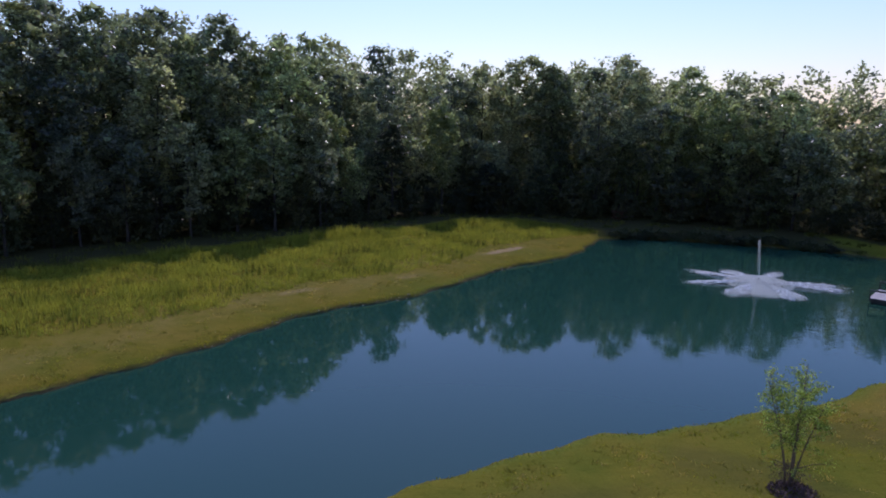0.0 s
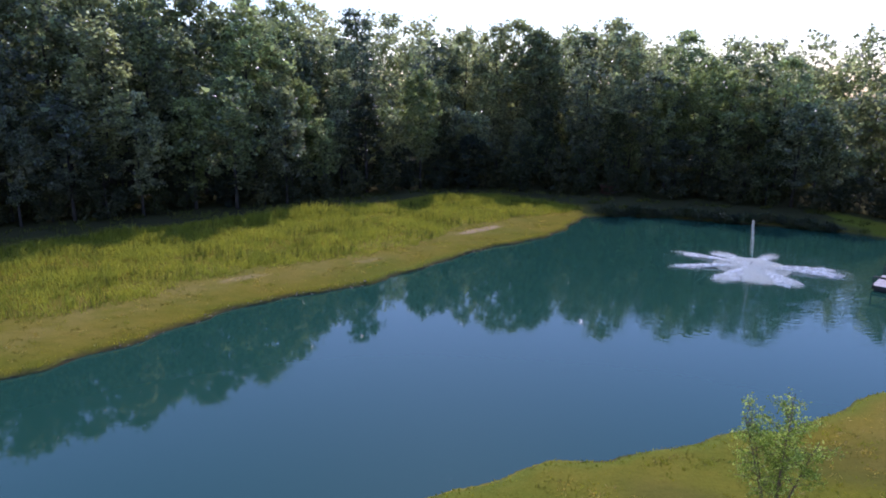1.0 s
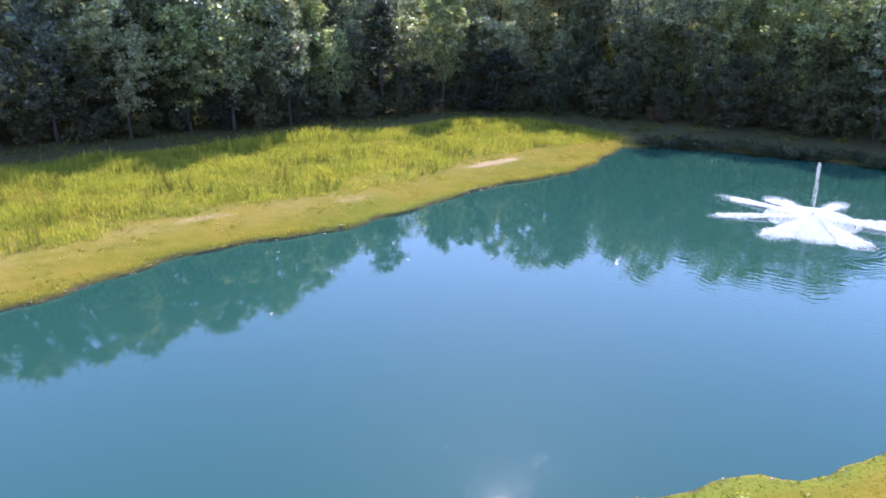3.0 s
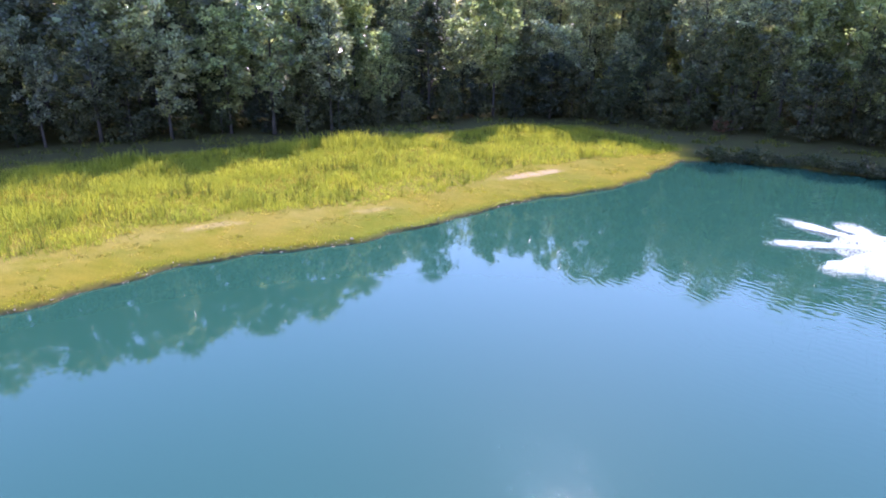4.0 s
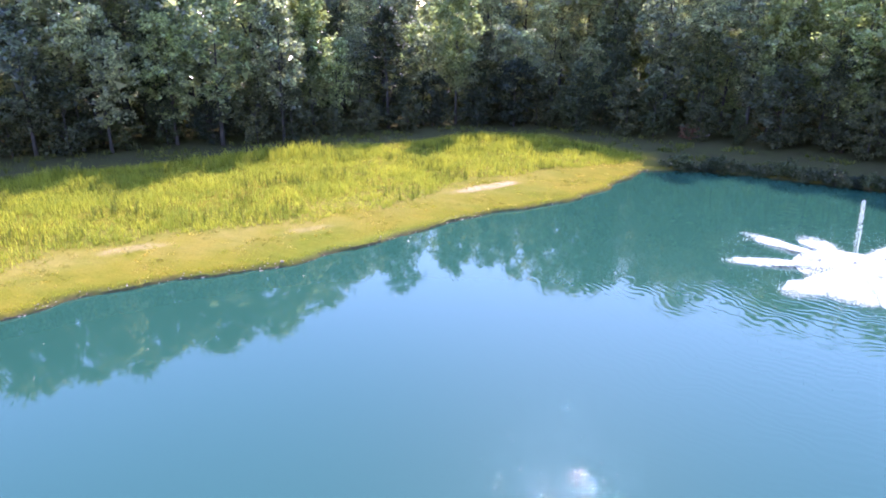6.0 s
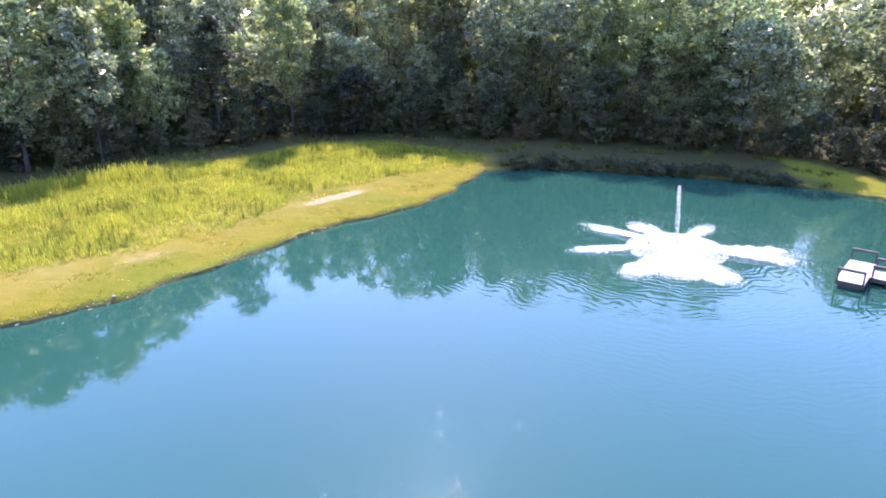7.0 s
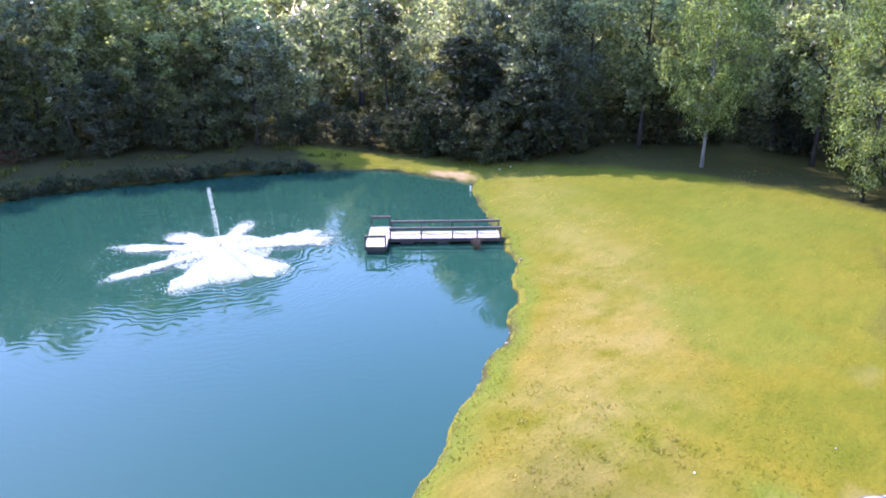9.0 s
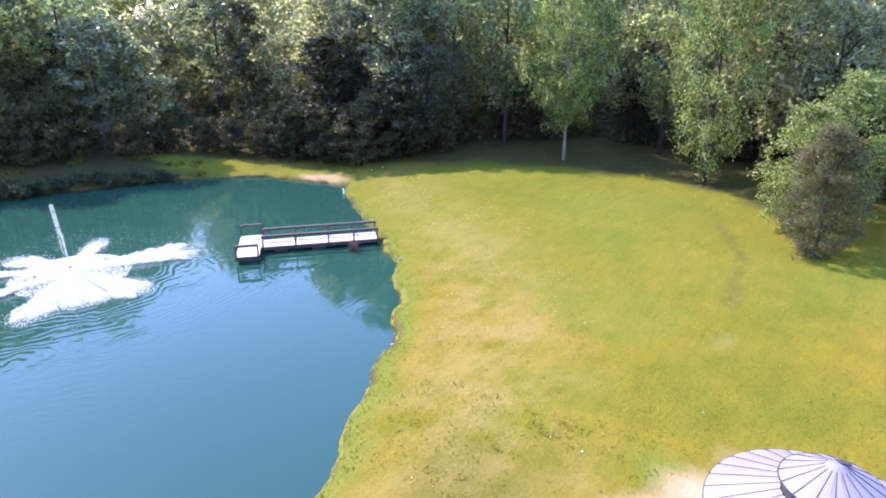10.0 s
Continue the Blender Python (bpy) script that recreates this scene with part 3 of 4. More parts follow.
def build_woods():
    rng = np.random.default_rng(11)
    leafy = {"group": WOODS, "corners": 3, "taper": 1.45, "heart": 3}
    tall = [tree_kind(20 + k, "woodland_tree", "tall green broadleaf tree standing in dense woodland", "tree", 22, 5.5, 3.5 + 0.5 * k, 150, 36, 0.8, 0.33, LEAF_WOOD, BARK, 0.26, 0.6, **leafy) for k in range(3)]
    bright = [tree_kind(26 + k, "woodland_tree", "tall pale green broadleaf tree at the front of the wood", "tree", 22, 4.5, 3.5 + 0.5 * k, 150, 36, 0.8, 0.33, LEAF_BRIGHT, BARK, 0.2, 0.6, **leafy) for k in range(3)]
    middle = [tree_kind(30 + k, "understorey_tree", "mid-height broadleaf tree near the edge of the wood", "tree", 14, 3.0, 2.9 + 0.4 * k, 90, 40, 0.75, 0.32, LEAF_WOOD, BARK, 0.16, 0.5, **leafy) for k in range(3)]
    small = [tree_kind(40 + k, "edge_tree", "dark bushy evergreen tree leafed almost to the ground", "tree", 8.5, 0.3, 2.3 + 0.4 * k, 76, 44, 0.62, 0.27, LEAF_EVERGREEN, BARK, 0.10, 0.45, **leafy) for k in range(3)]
    column = [tree_kind(46 + k, "evergreen_tree", "dark narrow evergreen standing among the broadleaf trees", "tree", 12.5, 0.6, 1.9 + 0.3 * k, 100, 40, 0.55, 0.27, LEAF_EVERGREEN, BARK, 0.13, 0.3, **leafy) for k in range(3)]
    lanky = [tree_kind(50 + k, "woodland_tree", "slender tall tree with a bare lower trunk at the wood's edge", "tree", 20, 6.5, 2.5 + 0.4 * k, 84, 38, 0.75, 0.32, LEAF_WOOD, BARK, 0.11, 0.6, **leafy) for k in range(3)]
    # how high the canopy stands from west to east
    canopy_x, canopy_z = (-48, -41, -31, -25, -20, -16, -10, -3, 6, 16, 26, 33, 38, 45, 60), (26.6, 25.7, 25.6, 25.2, 24.7, 23.0, 23.6, 24.6, 22.0, 21.0, 22.8, 24.2, 20.6, 20.6, 19.4)
    # kind, spacing, metres behind the wood's edge, scatter, least and greatest scale
    rows = [(small, 4.0, 2.2, 1.5, 0.35, 0.9), (column, 9.5, 5.0, 1.6, 0.8, 1.15), (lanky, 9.0, 12.0, 2.0, 0.7, 0.95), (middle, 5.6, 8.0, 1.6, 0.62, 0.95), (tall, 5.8, 16.0, 2.2, 0.8, 1.0), (tall, 6.4, 22.0, 2.6, 0.8, 1.04)]
    for kinds, step, back, loose, lo, hi in rows:
        for x, y, nx, ny in along(EDGE, step, rng, 0.3):
            b = back + rng.uniform(-loose, loose) - (float(np.interp(x, (-14, -10, 2), (6.5, 4.0, 0.0))) if back > 6 else 0.0)
            px, py = x + nx * b + rng.uniform(-0.8, 0.8), y + ny * b + rng.uniform(-0.8, 0.8)
            if px < -70 or py < -12:
                continue
            up = 1.0 if kinds is small or kinds is column else float(np.interp(px, canopy_x, canopy_z)) / 22.0
            if kinds is middle and -2 < px < 22:
                up *= 0.78
            if 45 < px < 57 and py > 60:
                if kinds is column or kinds is lanky or kinds is middle:
                    continue
                up *= 0.62
            stand_tree(kinds[rng.integers(3)], px, py, rng.uniform(0, 360), up * rng.uniform(lo, hi), rng.uniform(0.95, 1.35))
    for x, y, size in ((12.0, 103.5, 1.0), (15.2, 105.5, 1.04), (18.0, 102.5, 0.96)):
        stand_tree(tall[rng.integers(3)], x, y, rng.uniform(0, 360), size, 1.1)
    # a closer, taller stand that keeps the northern shore and the water under it in shade
    for x, y, nx, ny in along(EDGE[10:15], 3.6, rng, 0.3):
        b = rng.uniform(3.5, 7.0)
        if x > 46:
            continue
        stand_tree((tall if rng.uniform() < 0.4 else bright)[rng.integers(3)], x + nx * b, y + ny * b, rng.uniform(0, 360), rng.uniform(0.68, 0.78), 1.25)
    corner = np.array([(44.5, 78.2), (50.3, 74.6), (52.4, 68.3), (53.9, 62.2), (54.8, 57.3)], float)
    for x, y, nx, ny in along(corner, 1.5, rng, 0.3):
        stand_tree(small[rng.integers(3)], x + rng.uniform(0, 1.2), y + rng.uniform(0.3, 1.4), rng.uniform(0, 360), rng.uniform(0.26, 0.48) if x < 53 else rng.uniform(0.38, 0.62), 1.3)
    stand_tree(column[2], 57.0, 62.4, 40, 0.85, 1.9)
    for x, y, size in ((45.2, 79.8, 0.84), (47.0, 78.6, 0.8), (48.6, 77.4, 0.66)):
        stand_tree(middle[rng.integers(3)], x, y, rng.uniform(0, 360), size, 1.25)
    for x, y, size in ((55.2, 57.6, 0.62), (56.8, 57.2, 0.7), (58.4, 56.4, 0.85), (60.0, 55.6, 0.9)):
        stand_tree(small[rng.integers(3)], x, y, rng.uniform(0, 360), size, 1.3)
    for x, y, size in ((2.5, 94.0, 0.68), (5.5, 95.5, 0.74), (-3.0, 91.5, 0.68), (8.5, 94.5, 0.7)):
        stand_tree(middle[rng.integers(3)], x, y, rng.uniform(0, 360), size, 1.3)
        stand_tree(small[rng.integers(3)], x + 1.2, y - 0.8, rng.uniform(0, 360), 0.7, 1.3)
    for proto in tall + bright + middle + small + column + lanky:
        for ob in [*proto.children_recursive, proto]:
            bpy.data.objects.remove(ob)
    # the wood beyond, too dense to count
    vs, fs, n = [], [], 0
    gx, gy = (v.ravel() + rng.uniform(-2, 2, v.size) for v in np.meshgrid(np.arange(-95, 130, 5.0), np.arange(-15, 145, 5.0)))
    deep = side_distance(EDGE, gx, gy)
    keep = (deep > 21) & (deep < 47) & (gx > -75) & (gy > -12)
    for x, y, d in zip(gx[keep], gy[keep], deep[keep]):
        h = (rng.uniform(10, 15) if d < 27 else rng.uniform(17, 24.5)) * (float(np.interp(x, canopy_x, canopy_z)) / 22.0)
        at, _ = crown_points(rng, 0.5, h, 4.4, 46, 26, 1.4, 0.45)
        v, f = leaf_arrays(rng, at + np.array([x, y, 1.2]), 0.64, corners=3)
        vs.append(v)
        fs.append(f + n)
        n += len(v)
    tagged(new("far_woods", big_mesh("far_woods", np.concatenate(vs), np.concatenate(fs), LEAF_WOOD)), "deep green woodland canopy behind the first trees", "woods", kind="stuff")
    # dark low growth added between the trunks, standing in for the shade there
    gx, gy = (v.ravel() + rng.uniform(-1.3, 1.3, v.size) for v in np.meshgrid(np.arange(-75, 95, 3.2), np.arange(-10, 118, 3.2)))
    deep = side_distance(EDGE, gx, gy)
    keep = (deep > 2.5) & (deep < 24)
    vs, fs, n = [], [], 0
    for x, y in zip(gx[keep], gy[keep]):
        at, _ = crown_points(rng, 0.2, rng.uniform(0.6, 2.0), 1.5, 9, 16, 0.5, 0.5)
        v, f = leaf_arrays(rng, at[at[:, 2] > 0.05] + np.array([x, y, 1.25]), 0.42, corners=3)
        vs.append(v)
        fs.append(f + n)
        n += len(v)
    tagged(new("undergrowth", big_mesh("undergrowth", np.concatenate(vs), np.concatenate(fs), LEAF_EVERGREEN)), "dark leafy undergrowth added for the shade on the wood's floor", "undergrowth", kind="stuff")


build_woods()


def build_lawn_trees():
    a = tree_kind(61, "lawn_tree", "rounded light green tree with a pale slim trunk on the lawn", "tree", 14.5, 3.2, 4.9, 230, 80, 0.8, 0.235, LEAF_LAWN, BARK_PALE, 0.18, 0.42, 20)
    a.matrix_basis = pose(64.4, 42.45, 1.2, 0, 0, 40) @ Matrix.Diagonal((0.78, 0.78, 1.0, 1.0))
    b = tree_kind(62, "lawn_tree", "tall full light green tree leafed low at the lawn's edge", "tree", 19.5, 1.1, 4.8, 320, 80, 0.85, 0.24, LEAF_LAWN, BARK, 0.17, 0.32, 22)
    b.matrix_basis = pose(61.3, 30.2, 1.2, 0, 0, 10) @ Matrix.Diagonal((0.72, 0.72, 1.0, 1.0))
    c = tree_kind(63, "young_tree", "small bright green tree leafed to the ground", "tree", 9.5, 0.5, 2.5, 150, 90, 0.65, 0.19, LEAF_LAWN, BARK, 0.12, 0.35, 16)
    c.matrix_basis = pose(52.7, 23.6, 1.2, 0, 0, 70) @ Matrix.Diagonal((0.85, 0.85, 0.73, 1.0))
    stand_tree(c, 55.2, 21.6, 200, 1.2, 1.0)
    stand_tree(c, 56.5, 14.5, 300, 1.3, 1.2)
    d = tree_kind(64, "cedar", "dull grey-green cedar, dense and conical, on the lawn", "tree", 7.8, 0.2, 2.2, 300, 130, 0.42, 0.11, LEAF_CEDAR, BARK, 0.13, 0.22, 10, droop=-0.5)
    d.matrix_basis = pose(49.3, 22.1, 1.15, 0, 0, 0) @ Matrix.Diagonal((0.86, 0.86, 0.85, 1.0))
    # grown trees that shade the far end of the lawn
    e = tree_kind(65, "woodland_tree", "tall broadleaf tree standing behind the lawn", "tree", 19, 4.2, 4.2, 120, 60, 1.05, 0.34, LEAF_WOOD, BARK, 0.2, 0.5, group=WOODS, corners=3)
    e.matrix_basis = pose(68.3, 50.3, 1.2)
    for x, y, turn, size in ((60.8, 66.5, 30, 0.8), (60.6, 57.2, 10, 0.62), (63.0, 55.6, 110, 0.68), (61.6, 61.0, 90, 0.9), (62.6, 58.4, 200, 0.95), (65.8, 54.6, 330, 1.0), (72.5, 47.0, 140, 0.95), (74.0, 40.5, 60, 1.0), (70.5, 36.0, 300, 0.9), (66.6, 27.4, 160, 0.95), (69.5, 30.8, 20, 1.0), (63.5, 23.2, 80, 0.9), (75.5, 53.0, 250, 1.1)):
        stand_tree(e, x, y, turn, size)
    f = tree_kind(66, "woodland_tree", "bright green broadleaf tree standing out from the dark wood", "tree", 15.5, 4.2, 2.9, 130, 46, 0.7, 0.3, LEAF_BRIGHT, BARK, 0.15, 0.5, group=WOODS, corners=3, taper=1.5, heart=4)
    f.matrix_basis = pose(0.6, 92.0, 1.2)
    for x, y, turn, size in ((-14.5, 87.0, 150, 0.9), (33.0, 89.0, 220, 0.95)):
        stand_tree(f, x, y, turn, size)


build_lawn_trees()


# ---- fountain ----


def drops(rng, at, size):
    """Small four-sided drops of water at the points."""
    n = len(at)
    shape = np.array([(1, 1, 1), (-1, -1, 1), (-1, 1, -1), (1, -1, -1)]) / math.sqrt(3)
    s = (size * rng.uniform(0.5, 1.5, n))[:, None, None]
    turn = rng.normal(size=(n, 3, 3))
    q, _ = np.linalg.qr(turn)
    v = at[:, None, :] + s * np.einsum("ij,njk->nik", shape, q)
    tri = np.array([(0, 1, 2), (0, 2, 3), (0, 3, 1), (1, 3, 2)])
    return v.reshape(-1, 3), (np.arange(n)[:, None, None] * 4 + tri[None]).reshape(-1, 3)


def spray_arm(rng, angle, reach, wide, n, peak=0.09):
    """A flat jet that leaves the nozzle, widens and falls back to the water."""
    rays = max(40, n // 70)
    lane = np.clip(rng.normal(scale=0.5, size=rays), -1.3, 1.3)
    far = rng.uniform(0.80, 1.06, rays) * (1 - 0.08 * lane ** 2)
    k = rng.integers(0, rays, n)
    s = rng.uniform(0.0, 1.0, n) ** 0.95
    half = 0.16 + wide * s ** 1.3
    across = lane[k] * half + rng.normal(scale=0.03 + 0.12 * s, size=n)
    r = reach * s * far[k]
    z = 0.20 * (1 - s) + 4 * peak * s * (1 - s) * (1 - 0.25 * s)
    z = z * (1 - 0.35 * rng.uniform(0, 1, n) ** 2.5) + np.abs(rng.normal(scale=0.02 + 0.03 * s, size=n))
    a = radians(angle)
    return np.stack([r * math.cos(a) - across * math.sin(a), r * math.sin(a) + across * math.cos(a), z], axis=1)


def water_sheet(rng, angle, reach, wide, peak=0.09):
    """The solid body of a jet: a thin curved tongue of water with a ragged rim, closed above and below."""
    n, m = 40, 13
    s, u = np.meshgrid(np.linspace(0.02, 1, n), np.linspace(-1, 1, m), indexing="ij")
    finger = np.convolve(rng.uniform(0.72, 1.05, m + 4), np.ones(3) / 3, "same")[2:-2]
    edge = 1 + 0.16 * np.convolve(rng.normal(size=n + 4), np.ones(3) / 3, "same")[2:-2]
    across = u * (0.16 + 0.9 * wide * s ** 1.15) * edge[:, None]
    r = reach * s * (1 - (1 - finger[None, :]) * s)
    z = 0.18 * (1 - s) + 4 * peak * s * (1 - s) * (1 - 0.25 * s) + rng.normal(scale=0.02, size=s.shape)
    thick = 0.02 + 0.07 * (1 - u ** 2) * (1 - 0.6 * s)
    a = radians(angle)
    x, y = r * math.cos(a) - across * math.sin(a), r * math.sin(a) + across * math.cos(a)
    v = np.concatenate([np.stack([x, y, z + thick], -1).reshape(-1, 3), np.stack([x, y, np.maximum(z - thick, -0.02)], -1).reshape(-1, 3)])
    i = np.arange(n * m).reshape(n, m)
    q = np.stack([i[:-1, :-1], i[1:, :-1], i[1:, 1:], i[:-1, 1:]], -1).reshape(-1, 4)
    rim = np.concatenate([i[:, 0], i[-1, 1:], i[-2::-1, -1], i[0, -2:0:-1]])
    w = np.stack([np.roll(rim, -1), rim, rim + n * m, np.roll(rim, -1) + n * m], -1)
    me = big_mesh("water_sheet", v, np.concatenate([q, q[:, ::-1] + n * m, w]), SHEET)
    me.shade_smooth()
    return me


def build_fountain():
    rng = np.random.default_rng(5)
    f = empty("pond_fountain", pose(*FOUNTAIN, 0), "floating fountain throwing a tall jet and white star-shaped spray", "fountain")
    bm = bmesh.new()
    bmesh.ops.create_cone(bm, cap_ends=True, segments=24, radius1=0.62, radius2=0.5, depth=0.26, matrix=Matrix.Translation((0, 0, 0.06)))
    bmesh.ops.bevel(bm, geom=[e for e in bm.edges if e.calc_face_angle(0) > 0.8], offset=0.04, segments=2, affect="EDGES")
    child("float", from_bm("fountain_float", bm, BLACK, True), f, "round black plastic float")
    bm = bmesh.new()
    bmesh.ops.create_cone(bm, cap_ends=True, segments=16, radius1=0.14, radius2=0.08, depth=0.34, matrix=Matrix.Translation((0, 0, 0.35)))
    child("nozzle", from_bm("fountain_nozzle", bm, BLACK), f, "black nozzle head")
    # a thin rising stream and, beside it, the drops that fall back
    h = rng.uniform(0, 1, 800)
    rise = np.stack([-0.20 * h ** 1.5 + rng.normal(scale=0.016 + 0.03 * h), 0.06 * h + rng.normal(scale=0.016 + 0.03 * h), 0.5 + 3.5 * h], axis=1)
    h = rng.uniform(0, 1, 420) ** 0.6
    fall = np.stack([-0.14 - 0.11 * h + rng.normal(scale=0.035, size=420), 0.06 + 0.03 * h + rng.normal(scale=0.035, size=420), 0.9 + 3.05 * h], axis=1)
    at = np.concatenate([rise, fall])
    child("jet", big_mesh("fountain_jet", *drops(rng, at, 0.019), SPRAY), f, "tall upright white water jet")
    for angle, reach, wide, n in ((127.5, 7.0, 0.45, 4600), (176, 6.5, 0.42, 4600), (222, 6.2, 0.9, 8500), (277, 5.7, 1.0, 9000), (341, 7.2, 1.75, 5200), (46, 6.0, 0.45, 5000), (97, 5.5, 0.8, 6500)):
        arm = child("spray_arm", big_mesh("spray_arm", *drops(rng, spray_arm(rng, angle, reach, wide, n), 0.021), SPRAY), f)
        child("water_sheet", water_sheet(rng, angle, reach * 0.97, wide), arm, "smooth white tongue of falling water")
    at = spray_arm(rng, 249, 4.9, 2.0, 15000, 0.12)
    child("spray_sheet", big_mesh("spray_sheet", *drops(rng, at, 0.03), SPRAY), f, "broad low sheet of white water")
    a, r = rng.uniform(0, 2 * np.pi, 9000), 3.0 * rng.uniform(0, 1, 9000) ** 0.55
    at = np.stack([r * np.cos(a), r * np.sin(a), 0.55 * (1 - (r / 3.0) ** 2) * rng.uniform(0.2, 1.0, 9000) + 0.05], axis=1)
    child("spray_core", big_mesh("spray_core", *drops(rng, at, 0.036), SPRAY), f, "dense white froth about the nozzle")
    a, r = rng.uniform(0, 2 * np.pi, 2600), 7.0 * np.sqrt(rng.uniform(0.05, 1, 2600))
    at = np.stack([r * np.cos(a), r * np.sin(a), np.abs(rng.normal(scale=0.3, size=2600)) + 0.02], axis=1)
    child("mist", big_mesh("fountain_mist", *drops(rng, at, 0.014), SPRAY), f, "fine drifting droplets")


build_fountain()

# ---- dock ----


def build_dock():
    """A floating T-shaped dock: x runs to the shore, y away across the platform."""
    deck, rail, long, w0, w1 = 0.40, 0.68, 8.15, 1.42, 2.72
    dock = empty("floating_dock", pose(34.58, 49.15, 0, 0, 0, -44.6), "bleached timber floating dock with dark posts and handrails", "dock")
    plank_a = from_bm("dock_plank_a", box_data(1.28, 0.138, 0.035, 0.006), DECK)
    plank_b = from_bm("dock_plank_b", box_data(0.138, w1 - w0, 0.035, 0.006), DECK)
    y = 0.075
    while y < 3.74:
        child("plank", plank_a, dock, at=pose(0.64, y, deck))
        y += 0.145
    x = 1.36
    while x < long:
        child("plank", plank_b, dock, at=pose(x, (w0 + w1) / 2, deck))
        x += 0.145

    def beam(name, x0, y0, x1, y1, z, wide, tall, mat, label=""):
        l = math.hypot(x1 - x0, y1 - y0)
        child(name, from_bm("dock_" + name, box_data(l, wide, tall, 0.008), mat), dock, label, pose((x0 + x1) / 2, (y0 + y1) / 2, z, 0, 0, math.degrees(math.atan2(y1 - y0, x1 - x0))))

    low = deck - 0.018 - 0.1
    for x0, y0, x1, y1 in ((0, 0.0, 1.28, 0.0), (0, 3.76, 1.28, 3.76), (0.0, 0.03, 0.0, 3.73), (1.28, 0.03, 1.28, w0 - 0.03), (1.28, w1 + 0.03, 1.28, 3.73), (1.31, w0, long, w0), (1.31, w1, long, w1), (long + 0.02, w0, long + 0.02, w1)):
        beam("rim_joist", x0, y0, x1, y1, low, 0.045, 0.2, TIMBER)
    for x0, y0 in ((0.64, 0.62), (0.64, 3.1)):
        child("float_drum", from_bm("dock_float", box_data(1.05, 0.9, 0.34, 0.05), BLACK), dock, "black float under the deck", pose(x0, y0, 0.04))
    for x0 in (2.4, 4.6):
        child("float_drum", from_bm("dock_float", box_data(0.8, 1.05, 0.34, 0.05), BLACK), dock, "black float under the deck", pose(x0, 2.07, 0.04))
    for x0, y0 in ((6.6, w0 + 0.08), (6.6, w1 - 0.08)):
        child("pile", from_bm("dock_pile", box_data(0.12, 0.12, 1.6, 0.01), TIMBER), dock, "dark timber pile in the water", pose(x0, y0, deck - 0.85))
    post = from_bm("dock_post", box_data(0.085, 0.085, rail + 0.25, 0.008), TIMBER)
    z = deck + rail / 2 - 0.12
    for x0, y0 in ((0.05, -0.03), (1.23, -0.03), (0.05, 3.79), (1.23, 3.79)):
        child("post", post, dock, at=pose(x0, y0, z))
    stations = (1.42, 3.3, 5.2, 6.7, 8.1)
    for y0 in (w0 - 0.05, w1 + 0.05):
        for x0 in stations:
            child("post", post, dock, at=pose(x0, y0, z))
    top = deck + rail
    for x0, y0, x1, y1 in ((0.0, -0.03, 1.28, -0.03), (0.0, 3.79, 1.28, 3.79), (1.36, w0 - 0.05, 8.18, w0 - 0.05), (1.36, w1 + 0.05, 8.18, w1 + 0.05)):
        beam("handrail", x0, y0, x1, y1, top + 0.022, 0.13, 0.04, RAILTOP, "weathered grey handrail board")
        beam("rail_board", x0, y0 + 0.0, x1, y1 + 0.0, top - 0.055, 0.04, 0.1, TIMBER)
    for y0 in (w0 - 0.05, w1 + 0.05):
        for x0, x1 in zip(stations, stations[1:]):
            pts = [(x0 + (x1 - x0) * k / 8, y0, deck + 0.36 - 0.12 * math.sin(math.pi * k / 8)) for k in range(9)]
            child("rope", mesh_of("dock_rope", *tube(pts, [0.018] * 9, 6), ROPE, True), dock, "slack grey rope between posts")


build_dock()

# ---- round pavilion with a two-tier metal roof ----


def roof_panel(r0, r1, z0, z1, arc, lift):
    """One tapered sheet of a conical roof with a raised rib on one side; thin, slightly bowed."""
    verts, faces = [], []
    n = 3
    for ring, (r, z) in enumerate(((r0, z0), (r1, z1))):
        for k in range(n + 1):
            a = arc * k / n
            verts.append((r * math.cos(a), r * math.sin(a), z + lift * math.sin(math.pi * k / n)))
    m = len(verts)
    verts += [(x, y, z - 0.015) for x, y, z in verts]
    for k in range(n):
        a, b, c, d = k, k + 1, n + 2 + k, n + 1 + k
        faces += [(a, d, c, b), (a + m, b + m, c + m, d + m)]
    faces += [(0, 1, 1 + m, m), (1, 2, 2 + m, 1 + m), (2, 3, 3 + m, 2 + m)]
    faces += [(4, 4 + m, 5 + m, 5), (5, 5 + m, 6 + m, 6), (6, 6 + m, 7 + m, 7), (0, m, 4 + m, 4), (3, 7, 7 + m, 3 + m)]
    return verts, faces


